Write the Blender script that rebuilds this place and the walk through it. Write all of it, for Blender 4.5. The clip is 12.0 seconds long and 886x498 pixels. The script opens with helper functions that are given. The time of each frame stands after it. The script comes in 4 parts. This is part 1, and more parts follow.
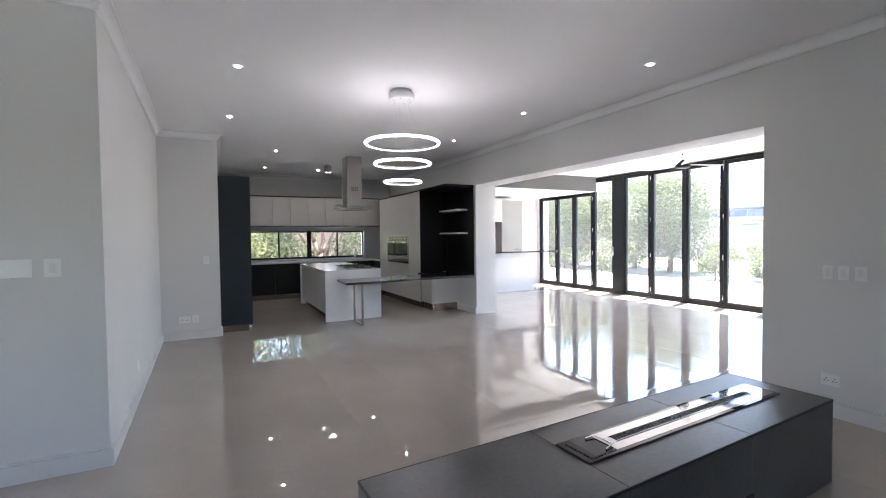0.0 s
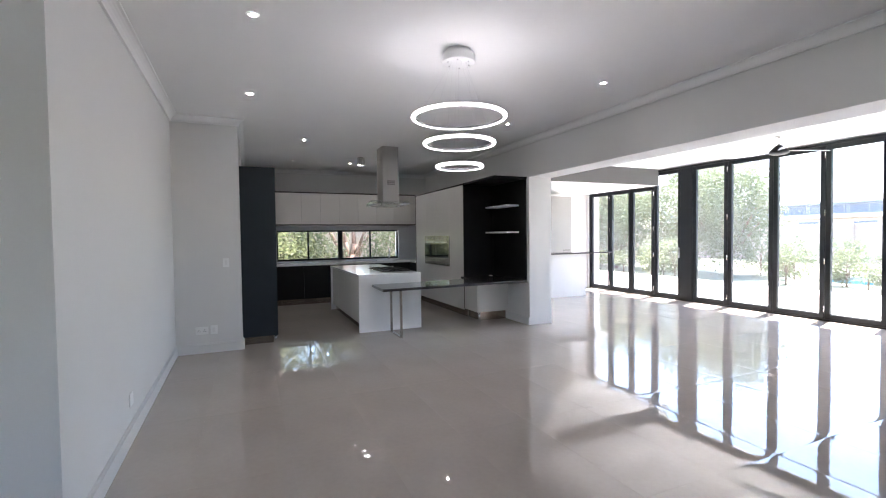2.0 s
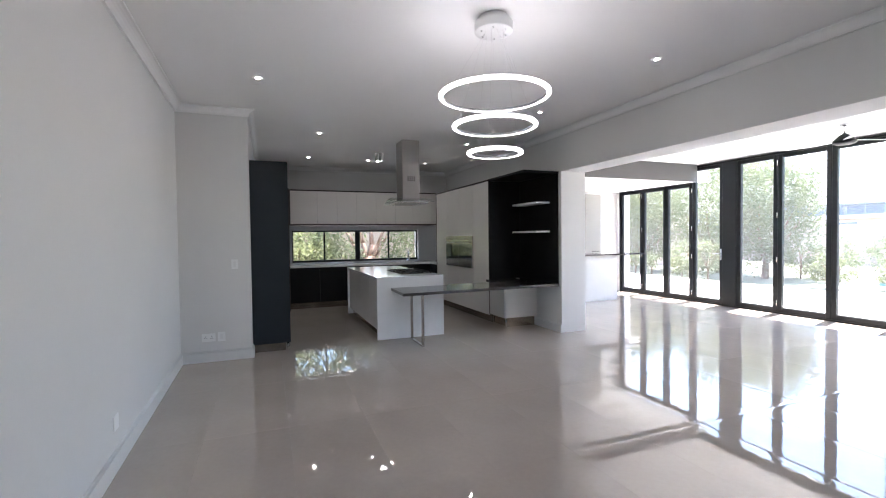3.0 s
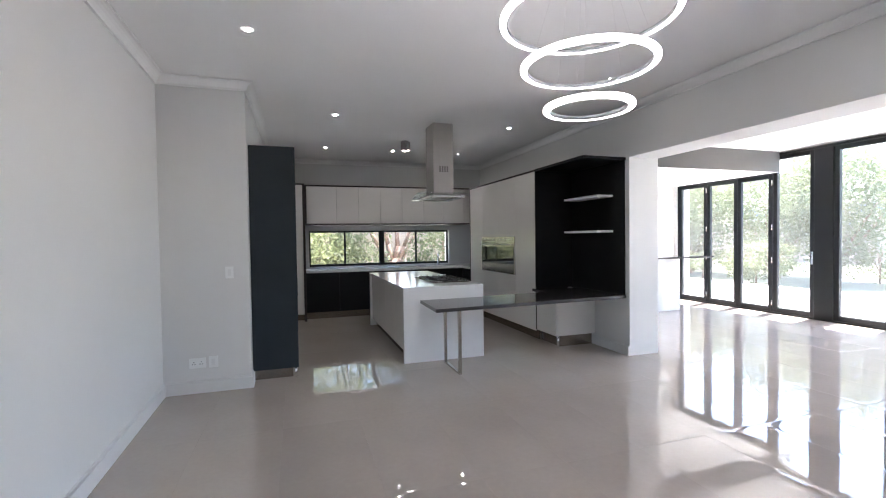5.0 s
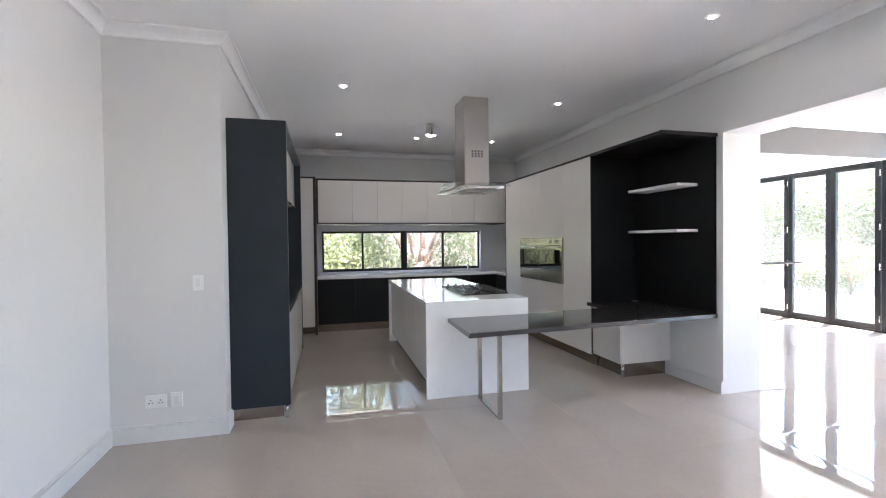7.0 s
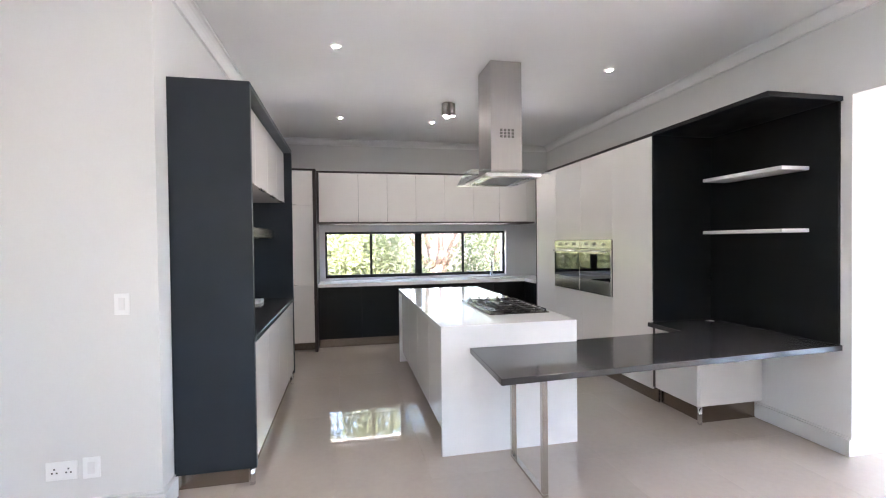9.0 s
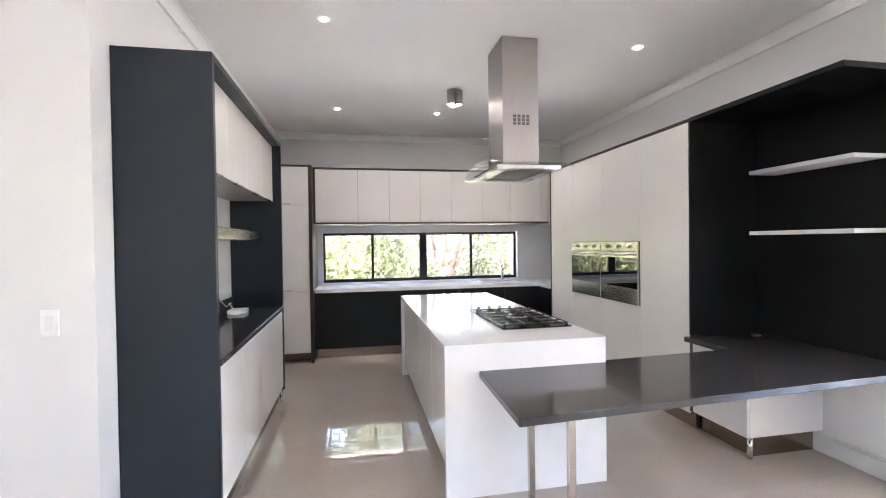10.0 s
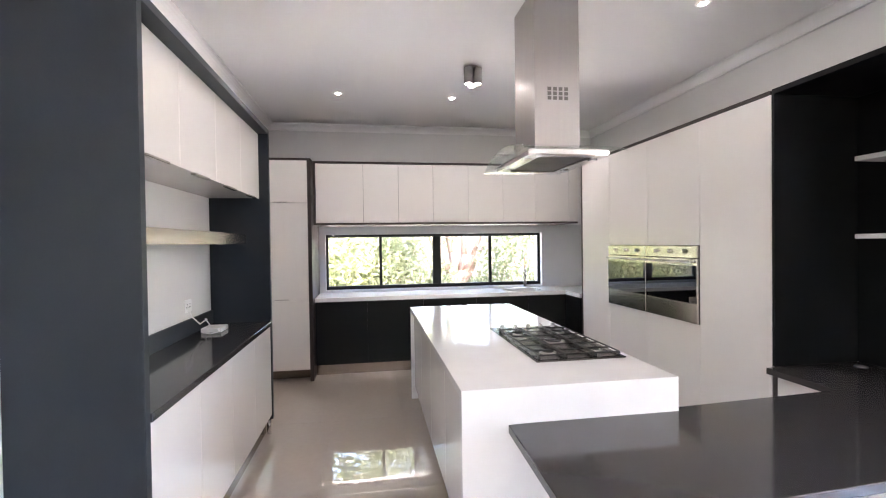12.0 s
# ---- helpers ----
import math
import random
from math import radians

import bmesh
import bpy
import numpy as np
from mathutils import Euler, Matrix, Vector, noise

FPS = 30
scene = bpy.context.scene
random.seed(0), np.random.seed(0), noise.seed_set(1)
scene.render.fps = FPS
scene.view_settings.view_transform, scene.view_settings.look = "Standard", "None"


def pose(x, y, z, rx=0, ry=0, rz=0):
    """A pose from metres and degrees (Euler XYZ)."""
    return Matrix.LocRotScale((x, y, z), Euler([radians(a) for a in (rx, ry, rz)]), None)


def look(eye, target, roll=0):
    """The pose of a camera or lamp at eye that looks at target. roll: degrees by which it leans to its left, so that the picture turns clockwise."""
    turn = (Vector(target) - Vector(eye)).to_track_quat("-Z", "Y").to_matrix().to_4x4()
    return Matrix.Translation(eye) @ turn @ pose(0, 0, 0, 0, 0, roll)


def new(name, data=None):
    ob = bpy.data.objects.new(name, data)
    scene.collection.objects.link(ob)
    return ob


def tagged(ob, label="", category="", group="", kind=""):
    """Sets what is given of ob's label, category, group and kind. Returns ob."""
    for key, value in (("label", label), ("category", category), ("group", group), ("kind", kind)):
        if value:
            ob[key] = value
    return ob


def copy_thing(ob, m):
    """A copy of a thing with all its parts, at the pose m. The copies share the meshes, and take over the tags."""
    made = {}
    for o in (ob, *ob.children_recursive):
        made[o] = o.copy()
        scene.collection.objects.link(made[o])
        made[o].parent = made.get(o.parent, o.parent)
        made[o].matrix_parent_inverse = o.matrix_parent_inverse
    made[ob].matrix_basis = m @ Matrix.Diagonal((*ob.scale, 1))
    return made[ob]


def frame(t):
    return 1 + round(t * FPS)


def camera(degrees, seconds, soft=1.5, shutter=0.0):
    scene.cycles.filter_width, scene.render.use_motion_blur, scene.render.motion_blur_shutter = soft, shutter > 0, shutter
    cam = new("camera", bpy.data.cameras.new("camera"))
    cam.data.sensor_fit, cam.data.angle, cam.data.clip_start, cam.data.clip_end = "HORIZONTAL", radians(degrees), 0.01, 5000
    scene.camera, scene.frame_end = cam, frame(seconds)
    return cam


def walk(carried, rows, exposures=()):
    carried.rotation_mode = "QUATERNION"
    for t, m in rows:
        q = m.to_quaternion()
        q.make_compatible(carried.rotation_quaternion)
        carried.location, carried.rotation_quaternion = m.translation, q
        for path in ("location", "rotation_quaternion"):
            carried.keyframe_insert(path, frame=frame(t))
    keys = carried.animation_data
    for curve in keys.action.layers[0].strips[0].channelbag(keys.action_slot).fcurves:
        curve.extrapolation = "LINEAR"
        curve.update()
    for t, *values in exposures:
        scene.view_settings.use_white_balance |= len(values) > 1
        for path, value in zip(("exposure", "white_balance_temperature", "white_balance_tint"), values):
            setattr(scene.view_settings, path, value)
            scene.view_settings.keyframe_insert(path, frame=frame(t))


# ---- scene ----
cam = camera(89.3, 12.0, soft=1.1)
PATH = [
    (0, (0.653, -0.141, 1.508), (1.561, 1.64, 1.449), -0.7),
    (0.5, (0.713, 0.118, 1.522), (1.609, 1.905, 1.46), -0.6),
    (1, (0.75, 0.386, 1.51), (1.621, 2.185, 1.448), -0.6),
    (1.5, (0.777, 0.624, 1.505), (1.615, 2.439, 1.445), -0.7),
    (2, (0.818, 0.93, 1.503), (1.614, 2.764, 1.445), -0.7),
    (2.5, (0.883, 1.183, 1.495), (1.64, 3.034, 1.441), -0.7),
    (3, (0.93, 1.473, 1.479), (1.656, 3.336, 1.428), -0.7),
    (5, (1.19, 2.632, 1.498), (1.809, 4.533, 1.449), -0.8),
    (5.5, (1.256, 2.905, 1.485), (1.851, 4.813, 1.441), -0.7),
    (6, (1.361, 3.21, 1.487), (1.928, 5.128, 1.446), -0.8),
    (6.5, (1.426, 3.485, 1.464), (1.964, 5.411, 1.428), -0.8),
    (7, (1.498, 3.776, 1.478), (2.0, 5.712, 1.443), -0.7),
    (9, (1.753, 4.799, 1.504), (2.171, 6.754, 1.471), -0.7),
    (9.5, (1.82, 5.048, 1.513), (2.22, 7.007, 1.483), -0.7),
    (10, (1.884, 5.281, 1.517), (2.265, 7.244, 1.488), -0.8),
    (10.5, (1.918, 5.493, 1.521), (2.283, 7.46, 1.494), -0.7),
    (11, (1.952, 5.69, 1.53), (2.298, 7.66, 1.502), -0.7),
    (11.5, (1.982, 5.837, 1.542), (2.311, 7.809, 1.51), -0.8),
    (12, (2.012, 5.959, 1.549), (2.325, 7.934, 1.522), -0.8),
]
EXPOSURES = [(0.0, 3.2, 6220, 14), (3.0, 3.18, 6220, 14), (5.0, 3.46, 6220, 14), (7.0, 4.02, 6220, 15), (9.0, 4.62, 6400, 16), (12.0, 4.90, 6600, 19)]
walk(cam, [(t, look(eye, target, roll)) for t, eye, target, roll in PATH], EXPOSURES)

# ---- world, sun, exposure ----
SUN_ELEV, SUN_AZ = 70.0, 75.0          # azimuth of the sun from +y towards +x
world = bpy.data.worlds.new("sky")
scene.world = world
world.use_nodes = True
wn = world.node_tree
sky = wn.nodes.new("ShaderNodeTexSky")
sky.sky_type = "NISHITA"
sky.sun_disc = False
sky.sun_elevation, sky.sun_rotation = radians(SUN_ELEV), radians(SUN_AZ)
wn.nodes["Background"].inputs[1].default_value = 0.15
wn.links.new(sky.outputs[0], wn.nodes["Background"].inputs[0])
sun = new("sun", bpy.data.lights.new("sun", "SUN"))
sun.data.energy, sun.data.angle, sun.data.color = 5.0, radians(0.5), (1.0, 0.95, 0.88)
sd = Vector((math.sin(radians(SUN_AZ)) * math.cos(radians(SUN_ELEV)), math.cos(radians(SUN_AZ)) * math.cos(radians(SUN_ELEV)), math.sin(radians(SUN_ELEV))))
sun.matrix_world = look(tuple(sd * 50), (0, 0, 0))


# ---- materials ----
def mat(name, color, rough=0.5, metal=0.0, vary=0.06, scale=3.0, fine=60.0, bump=0.0, spread=0.0, coat=0.0, tint=None, emit=0.0):
    """A surface with large and fine variation of colour and gloss, and a fine relief."""
    m = bpy.data.materials.new(name)
    m.use_nodes = True
    nt = m.node_tree
    b = nt.nodes["Principled BSDF"]
    L = nt.links.new
    tc = nt.nodes.new("ShaderNodeTexCoord")
    n1, n2 = nt.nodes.new("ShaderNodeTexNoise"), nt.nodes.new("ShaderNodeTexNoise")
    n1.inputs["Scale"].default_value, n2.inputs["Scale"].default_value = scale, fine
    n1.inputs["Detail"].default_value, n2.inputs["Detail"].default_value = 4, 3
    for n in (n1, n2):
        L(tc.outputs["Object"], n.inputs["Vector"])
    mixn = nt.nodes.new("ShaderNodeMath")
    mixn.operation = "MULTIPLY_ADD"
    L(n2.outputs[0], mixn.inputs[0])
    mixn.inputs[1].default_value = 0.4
    L(n1.outputs[0], mixn.inputs[2])
    ramp = nt.nodes.new("ShaderNodeMapRange")
    ramp.inputs[1].default_value, ramp.inputs[2].default_value = 0.4, 1.0
    L(mixn.outputs[0], ramp.inputs[0])
    mix = nt.nodes.new("ShaderNodeMix")
    mix.data_type = "RGBA"
    lo = [max(0, c * (1 - vary)) for c in color]
    hi = tint or [min(1, c * (1 + vary)) for c in color]
    mix.inputs[6].default_value, mix.inputs[7].default_value = (*lo, 1), (*hi, 1)
    L(ramp.outputs[0], mix.inputs[0])
    out = mix.outputs[2]
    if spread:
        info = nt.nodes.new("ShaderNodeObjectInfo")
        hsv = nt.nodes.new("ShaderNodeHueSaturation")
        rr = nt.nodes.new("ShaderNodeMapRange")
        rr.inputs[3].default_value, rr.inputs[4].default_value = 1 - spread, 1 + spread
        L(info.outputs["Random"], rr.inputs[0])
        L(rr.outputs[0], hsv.inputs["Value"])
        L(out, hsv.inputs["Color"])
        out = hsv.outputs[0]
    L(out, b.inputs["Base Color"])
    rmap = nt.nodes.new("ShaderNodeMapRange")
    rmap.inputs[1].default_value, rmap.inputs[2].default_value = 0.3, 0.7
    rmap.inputs[3].default_value, rmap.inputs[4].default_value = max(0.01, rough * 0.88), min(1, rough * 1.12)
    L(n1.outputs[0], rmap.inputs[0])
    L(rmap.outputs[0], b.inputs["Roughness"])
    b.inputs["Metallic"].default_value = metal
    b.inputs["Coat Weight"].default_value = coat
    b.inputs["Coat Roughness"].default_value = 0.05
    if bump:
        bp = nt.nodes.new("ShaderNodeBump")
        bp.inputs["Strength"].default_value, bp.inputs["Distance"].default_value = bump, 0.002
        L(n2.outputs[0], bp.inputs["Height"])
        L(bp.outputs[0], b.inputs["Normal"])
    if emit:
        b.inputs["Emission Color"].default_value = (*color, 1)
        b.inputs["Emission Strength"].default_value = emit
    return m


def brushed(name, color, rough, stretch=(40, 40, 2)):
    m = mat(name, color, rough, 1.0, 0.035, 2.0, 30.0)
    nt = m.node_tree
    tc = [n for n in nt.nodes if n.type == "TEX_COORD"][0]
    mp = nt.nodes.new("ShaderNodeMapping")
    mp.inputs["Scale"].default_value = stretch
    nt.links.new(tc.outputs["Object"], mp.inputs[0])
    for n in nt.nodes:
        if n.type == "TEX_NOISE":
            nt.links.new(mp.outputs[0], n.inputs["Vector"])
    return m


def glass(name, color=(1, 1, 1), rough=0.0, ior=1.45, haze=0.0):
    m = bpy.data.materials.new(name)
    m.use_nodes = True
    nt = m.node_tree
    nt.nodes.remove(nt.nodes["Principled BSDF"])
    tr, gl, mx = nt.nodes.new("ShaderNodeBsdfTransparent"), nt.nodes.new("ShaderNodeBsdfGlossy"), nt.nodes.new("ShaderNodeMixShader")
    lw, pw, fr = nt.nodes.new("ShaderNodeLayerWeight"), nt.nodes.new("ShaderNodeMath"), nt.nodes.new("ShaderNodeMath")
    lw.inputs[0].default_value = 0.5
    pw.operation, fr.operation = "POWER", "MULTIPLY_ADD"
    pw.inputs[1].default_value = 5.0
    fr.inputs[1].default_value = 0.9
    fr.inputs[2].default_value = ((ior - 1) / (ior + 1)) ** 2
    nt.links.new(lw.outputs["Facing"], pw.inputs[0])
    nt.links.new(pw.outputs[0], fr.inputs[0])
    tr.inputs[0].default_value = (*color, 1)
    gl.inputs["Roughness"].default_value = rough
    nt.links.new(fr.outputs[0], mx.inputs[0])
    nt.links.new(tr.outputs[0], mx.inputs[1])
    nt.links.new(gl.outputs[0], mx.inputs[2])
    out = mx.outputs[0]
    if haze:
        # patchy translucent haze mixed into the pane imitates glare over the garden
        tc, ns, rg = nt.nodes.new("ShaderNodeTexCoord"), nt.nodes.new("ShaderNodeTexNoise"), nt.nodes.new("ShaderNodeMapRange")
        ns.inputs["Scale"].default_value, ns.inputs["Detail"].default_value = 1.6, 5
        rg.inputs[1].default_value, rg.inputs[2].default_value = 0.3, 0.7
        rg.inputs[3].default_value, rg.inputs[4].default_value = haze * 0.6, haze * 1.4
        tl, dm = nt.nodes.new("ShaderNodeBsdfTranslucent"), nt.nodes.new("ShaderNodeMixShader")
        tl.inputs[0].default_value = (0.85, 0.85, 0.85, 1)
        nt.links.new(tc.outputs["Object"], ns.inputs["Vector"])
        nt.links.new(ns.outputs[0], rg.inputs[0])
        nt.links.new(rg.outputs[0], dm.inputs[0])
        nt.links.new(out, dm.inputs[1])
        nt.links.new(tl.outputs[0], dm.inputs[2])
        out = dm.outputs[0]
    nt.links.new(out, nt.nodes["Material Output"].inputs[0])
    return m


M_WALL = mat("wall paint", (0.73, 0.72, 0.705), 0.75, vary=0.03, scale=1.2, fine=90, bump=0.12)
# shade on the front of the bulkhead, put into the colour
M_BULK = mat("shaded bulkhead face", (0.11, 0.107, 0.104), 0.75, vary=0.03, scale=1.2, fine=90, bump=0.12)
M_CEIL = mat("ceiling paint", (0.90, 0.895, 0.885), 0.85, vary=0.02, scale=1.0, fine=80, bump=0.08)
M_TRIM = mat("trim paint", (0.80, 0.795, 0.785), 0.45, vary=0.03, scale=2.0, fine=60, bump=0.05)
M_CORN = mat("cornice paint", (0.87, 0.865, 0.855), 0.5, vary=0.02, scale=2.0, fine=60, bump=0.05)
M_SKIRT = mat("skirting paint", (0.72, 0.715, 0.705), 0.5, vary=0.03, scale=2.0, fine=60, bump=0.05)
M_PLINTH = mat("brown steel plinth", (0.30, 0.25, 0.21), 0.22, 1.0, vary=0.04, scale=2, fine=200)
M_TILE = mat("polished porcelain", (0.445, 0.388, 0.342), 0.02, vary=0.07, scale=1.6, fine=26, spread=0.02)
M_TILE.node_tree.nodes["Principled BSDF"].inputs["Specular IOR Level"].default_value = 1.0
M_TILE.node_tree.nodes["Principled BSDF"].inputs["IOR"].default_value = 1.53
nt = M_TILE.node_tree
wv, bp, tc = nt.nodes.new("ShaderNodeTexNoise"), nt.nodes.new("ShaderNodeBump"), nt.nodes.new("ShaderNodeNewGeometry")
wv.inputs["Scale"].default_value, wv.inputs["Detail"].default_value = 8.0, 2.0
bp.inputs["Strength"].default_value, bp.inputs["Distance"].default_value = 0.30, 0.001
nt.links.new(tc.outputs["Position"], wv.inputs["Vector"])
nt.links.new(wv.outputs[0], bp.inputs["Height"])
nt.links.new(bp.outputs[0], nt.nodes["Principled BSDF"].inputs["Normal"])
M_GROUT = mat("grout", (0.42, 0.366, 0.323), 0.6, vary=0.1, fine=90)
M_CHAR = mat("charcoal laminate", (0.021, 0.026, 0.033), 0.42, vary=0.12, scale=4, fine=120, bump=0.1)
M_BLACK = mat("black laminate", (0.0045, 0.0048, 0.0052), 0.42, vary=0.12, scale=4, fine=120, bump=0.1)
M_WHITE = mat("white gloss door", (0.75, 0.72, 0.69), 0.14, vary=0.02, scale=1.5, fine=40)
M_EDGE = mat("dark wood edging", (0.030, 0.019, 0.017), 0.5, vary=0.25, scale=8, fine=80)
M_QUARTZ = mat("white quartz", (0.80, 0.79, 0.785), 0.10, vary=0.03, scale=6, fine=180)
M_SPLASH = mat("pale splashback", (0.60, 0.60, 0.61), 0.2, vary=0.04, scale=3, fine=120)
M_DESK = mat("dark grey quartz", (0.045, 0.041, 0.041), 0.10, vary=0.12, scale=0.6, fine=320)
M_STEEL = brushed("brushed steel", (0.43, 0.41, 0.39), 0.36, (26, 26, 1.2))
M_STEELH = mat("satin steel", (0.52, 0.49, 0.45), 0.24, 1.0, vary=0.02, scale=2, fine=200)
M_CHROME = mat("chrome", (0.75, 0.75, 0.76), 0.08, 1.0, vary=0.02)
M_BLKGLASS = mat("black oven glass", (0.002, 0.002, 0.0025), 0.01, vary=0.1)
M_BLKGLASS.node_tree.nodes["Principled BSDF"].inputs["Specular IOR Level"].default_value = 1.0
M_BLKGLASS.node_tree.nodes["Principled BSDF"].inputs["IOR"].default_value = 1.6
M_ALU = mat("charcoal powder coat", (0.013, 0.015, 0.017), 0.5, vary=0.1, scale=5, fine=200, bump=0.08)
for m in (M_BLACK, M_CHAR, M_ALU):
    m.node_tree.nodes["Principled BSDF"].inputs["Specular IOR Level"].default_value = 0.25
M_SLOT = mat("grey slot shadow", (0.13, 0.12, 0.11), 0.5)
M_POLISH = mat("polished steel band", (0.86, 0.84, 0.82), 0.22, 1.0, vary=0.02)
M_SPOT = mat("spot lens", (1.0, 0.96, 0.9), 0.5, vary=0.0, emit=12.0)
M_HOB = mat("dark hob steel", (0.11, 0.10, 0.095), 0.22, 1.0, vary=0.1, scale=6, fine=120)
M_IRON = mat("cast iron", (0.015, 0.014, 0.014), 0.5, vary=0.2, fine=200, bump=0.3)
M_GLASS = glass("window glass")
M_HAZED = glass("door glass with glare haze", haze=0.016)
M_HGLASS = glass("hood glass", (0.95, 0.97, 0.96), 0.01, 1.45)
M_STONE = mat("dark stone tile", (0.092, 0.089, 0.088), 0.32, vary=0.45, scale=1.8, fine=40, bump=0.25, spread=0.06)
M_PLASTIC = mat("white plastic", (0.87, 0.87, 0.86), 0.3, vary=0.02)
M_DARKHOLE = mat("dark plastic", (0.02, 0.02, 0.02), 0.4)
M_LED = mat("led diffuser", (1.0, 0.95, 0.96), 0.5, vary=0.0, emit=1.25)
M_LAMP = mat("downlight lens", (1.0, 0.96, 0.9), 0.5, vary=0.0, emit=68.0)
M_WIRE = mat("wire", (0.72, 0.70, 0.70), 0.4)
M_PAVE = mat("pale paving", (0.72, 0.70, 0.66), 0.7, vary=0.08, scale=1.2, fine=30, bump=0.2)
M_GRASS = mat("lawn", (0.16, 0.17, 0.11), 0.9, vary=0.3, scale=0.6, fine=20, bump=0.4)
M_LEAF = mat("leaf", (0.105, 0.12, 0.05), 0.5, vary=0.4, scale=1.2, fine=9, tint=(0.225, 0.245, 0.11))
M_LEAF2 = mat("grey leaf", (0.09, 0.105, 0.06), 0.5, vary=0.4, scale=1.5, fine=9, tint=(0.20, 0.215, 0.13))
M_BARK = mat("bark", (0.19, 0.12, 0.085), 0.85, vary=0.3, scale=6, fine=40, bump=0.5)
M_REDBARK = mat("reddish bark", (0.25, 0.165, 0.13), 0.8, vary=0.3, scale=5, fine=40, bump=0.5)
M_PLASTER = mat("pale terracotta plaster", (0.45, 0.36, 0.31), 0.85, vary=0.1, scale=0.8, fine=20, bump=0.2)
M_ROOF = mat("blue grey sheet roof", (0.22, 0.27, 0.36), 0.5, vary=0.1, scale=0.5, fine=8)
M_PANE = mat("far window pane", (0.16, 0.20, 0.28), 0.1, vary=0.1)
M_POOL = mat("pool water", (0.10, 0.32, 0.42), 0.04, vary=0.1, scale=1, fine=6, bump=0.3)
M_BLADE = mat("fan blade", (0.42, 0.43, 0.44), 0.35, vary=0.05)
M_BURN = mat("dark polished steel", (0.56, 0.55, 0.54), 0.06, 1.0, vary=0.05)
M_BARCAB = mat("greige cabinet", (0.34, 0.325, 0.30), 0.4, vary=0.04, scale=2, fine=60)
M_PEB = mat("burner pebbles", (0.012, 0.012, 0.012), 0.3, vary=0.4, fine=80)

for m in (M_LEAF, M_LEAF2):
    nt = m.node_tree
    tl, mx = nt.nodes.new("ShaderNodeBsdfTranslucent"), nt.nodes.new("ShaderNodeMixShader")
    tl.inputs[0].default_value = (0.20, 0.23, 0.11, 1)
    mx.inputs[0].default_value = 0.4
    nt.links.new(nt.nodes["Principled BSDF"].outputs[0], mx.inputs[1])
    nt.links.new(tl.outputs[0], mx.inputs[2])
    nt.links.new(mx.outputs[0], nt.nodes["Material Output"].inputs[0])

# ---- building helpers ----
ORIGIN = {}


def thing(name, at, label, category, group="", kind=""):
    ob = new(name)
    ob.location = at
    ob.empty_display_size = 0.1
    ORIGIN[ob.name] = Vector(at)
    return tagged(ob, label, category, group, kind)


def part(name, bm, material, parent, label=""):
    """One mesh under a thing or a part; the bmesh is in world places."""
    o = ORIGIN[parent.name]
    bmesh.ops.translate(bm, verts=bm.verts, vec=-o)
    me = bpy.data.meshes.new(name)
    bm.to_mesh(me)
    bm.free()
    me.materials.append(material)
    ob = new(name, me)
    ob.parent = parent
    ORIGIN[ob.name] = o
    if label:
        tagged(ob, label)
    return ob


def struct(name, bm, material, label, category):
    me = bpy.data.meshes.new(name)
    bm.to_mesh(me)
    bm.free()
    me.materials.append(material)
    ob = new(name, me)
    ORIGIN[ob.name] = Vector((0, 0, 0))
    return tagged(ob, label, category, kind="structure")


def box(x0, x1, y0, y1, z0, z1, bevel=0.0, bm=None, seg=1):
    """A box by its faces' places, its edges rounded."""
    own = bmesh.new()
    bmesh.ops.create_cube(own, size=1.0, matrix=Matrix.Translation(((x0 + x1) / 2, (y0 + y1) / 2, (z0 + z1) / 2)) @ Matrix.Diagonal((abs(x1 - x0), abs(y1 - y0), abs(z1 - z0), 1)))
    if bevel:
        bmesh.ops.bevel(own, geom=own.edges[:], offset=bevel, segments=seg, affect="EDGES", profile=0.5)
    return join(bm, own)


def join(bm, own):
    if bm is None:
        return own
    me = bpy.data.meshes.new("tmp")
    own.to_mesh(me)
    own.free()
    bm.from_mesh(me)
    bpy.data.meshes.remove(me)
    return bm


def tube(p, q, r, r2=None, n=16, bm=None, caps=True):
    """A round bar from p to q."""
    own = bmesh.new()
    p, q = Vector(p), Vector(q)
    d = q - p
    m = Matrix.Translation((p + q) / 2) @ d.to_track_quat("Z", "Y").to_matrix().to_4x4()
    bmesh.ops.create_cone(own, cap_ends=caps, segments=n, radius1=r, radius2=r if r2 is None else r2, depth=d.length, matrix=m)
    for f in own.faces:
        f.smooth = len(f.verts) == 4
    return join(bm, own)


def lathe(cx, cy, profile, n=32, bm=None, close=False):
    """A turned body: profile of (radius, z)."""
    own = bmesh.new()
    rings = []
    for r, z in profile:
        rings.append([own.verts.new((cx + r * math.cos(2 * math.pi * i / n), cy + r * math.sin(2 * math.pi * i / n), z)) for i in range(n)])
    pairs = list(zip(rings, rings[1:])) + ([(rings[-1], rings[0])] if close else [])
    for a, b in pairs:
        for i in range(n):
            f = own.faces.new((a[i], a[(i + 1) % n], b[(i + 1) % n], b[i]))
            f.smooth = True
    if not close:
        for r in (rings[0], rings[-1]):
            own.faces.new(r)
    bmesh.ops.recalc_face_normals(own, faces=own.faces)
    return join(bm, own)


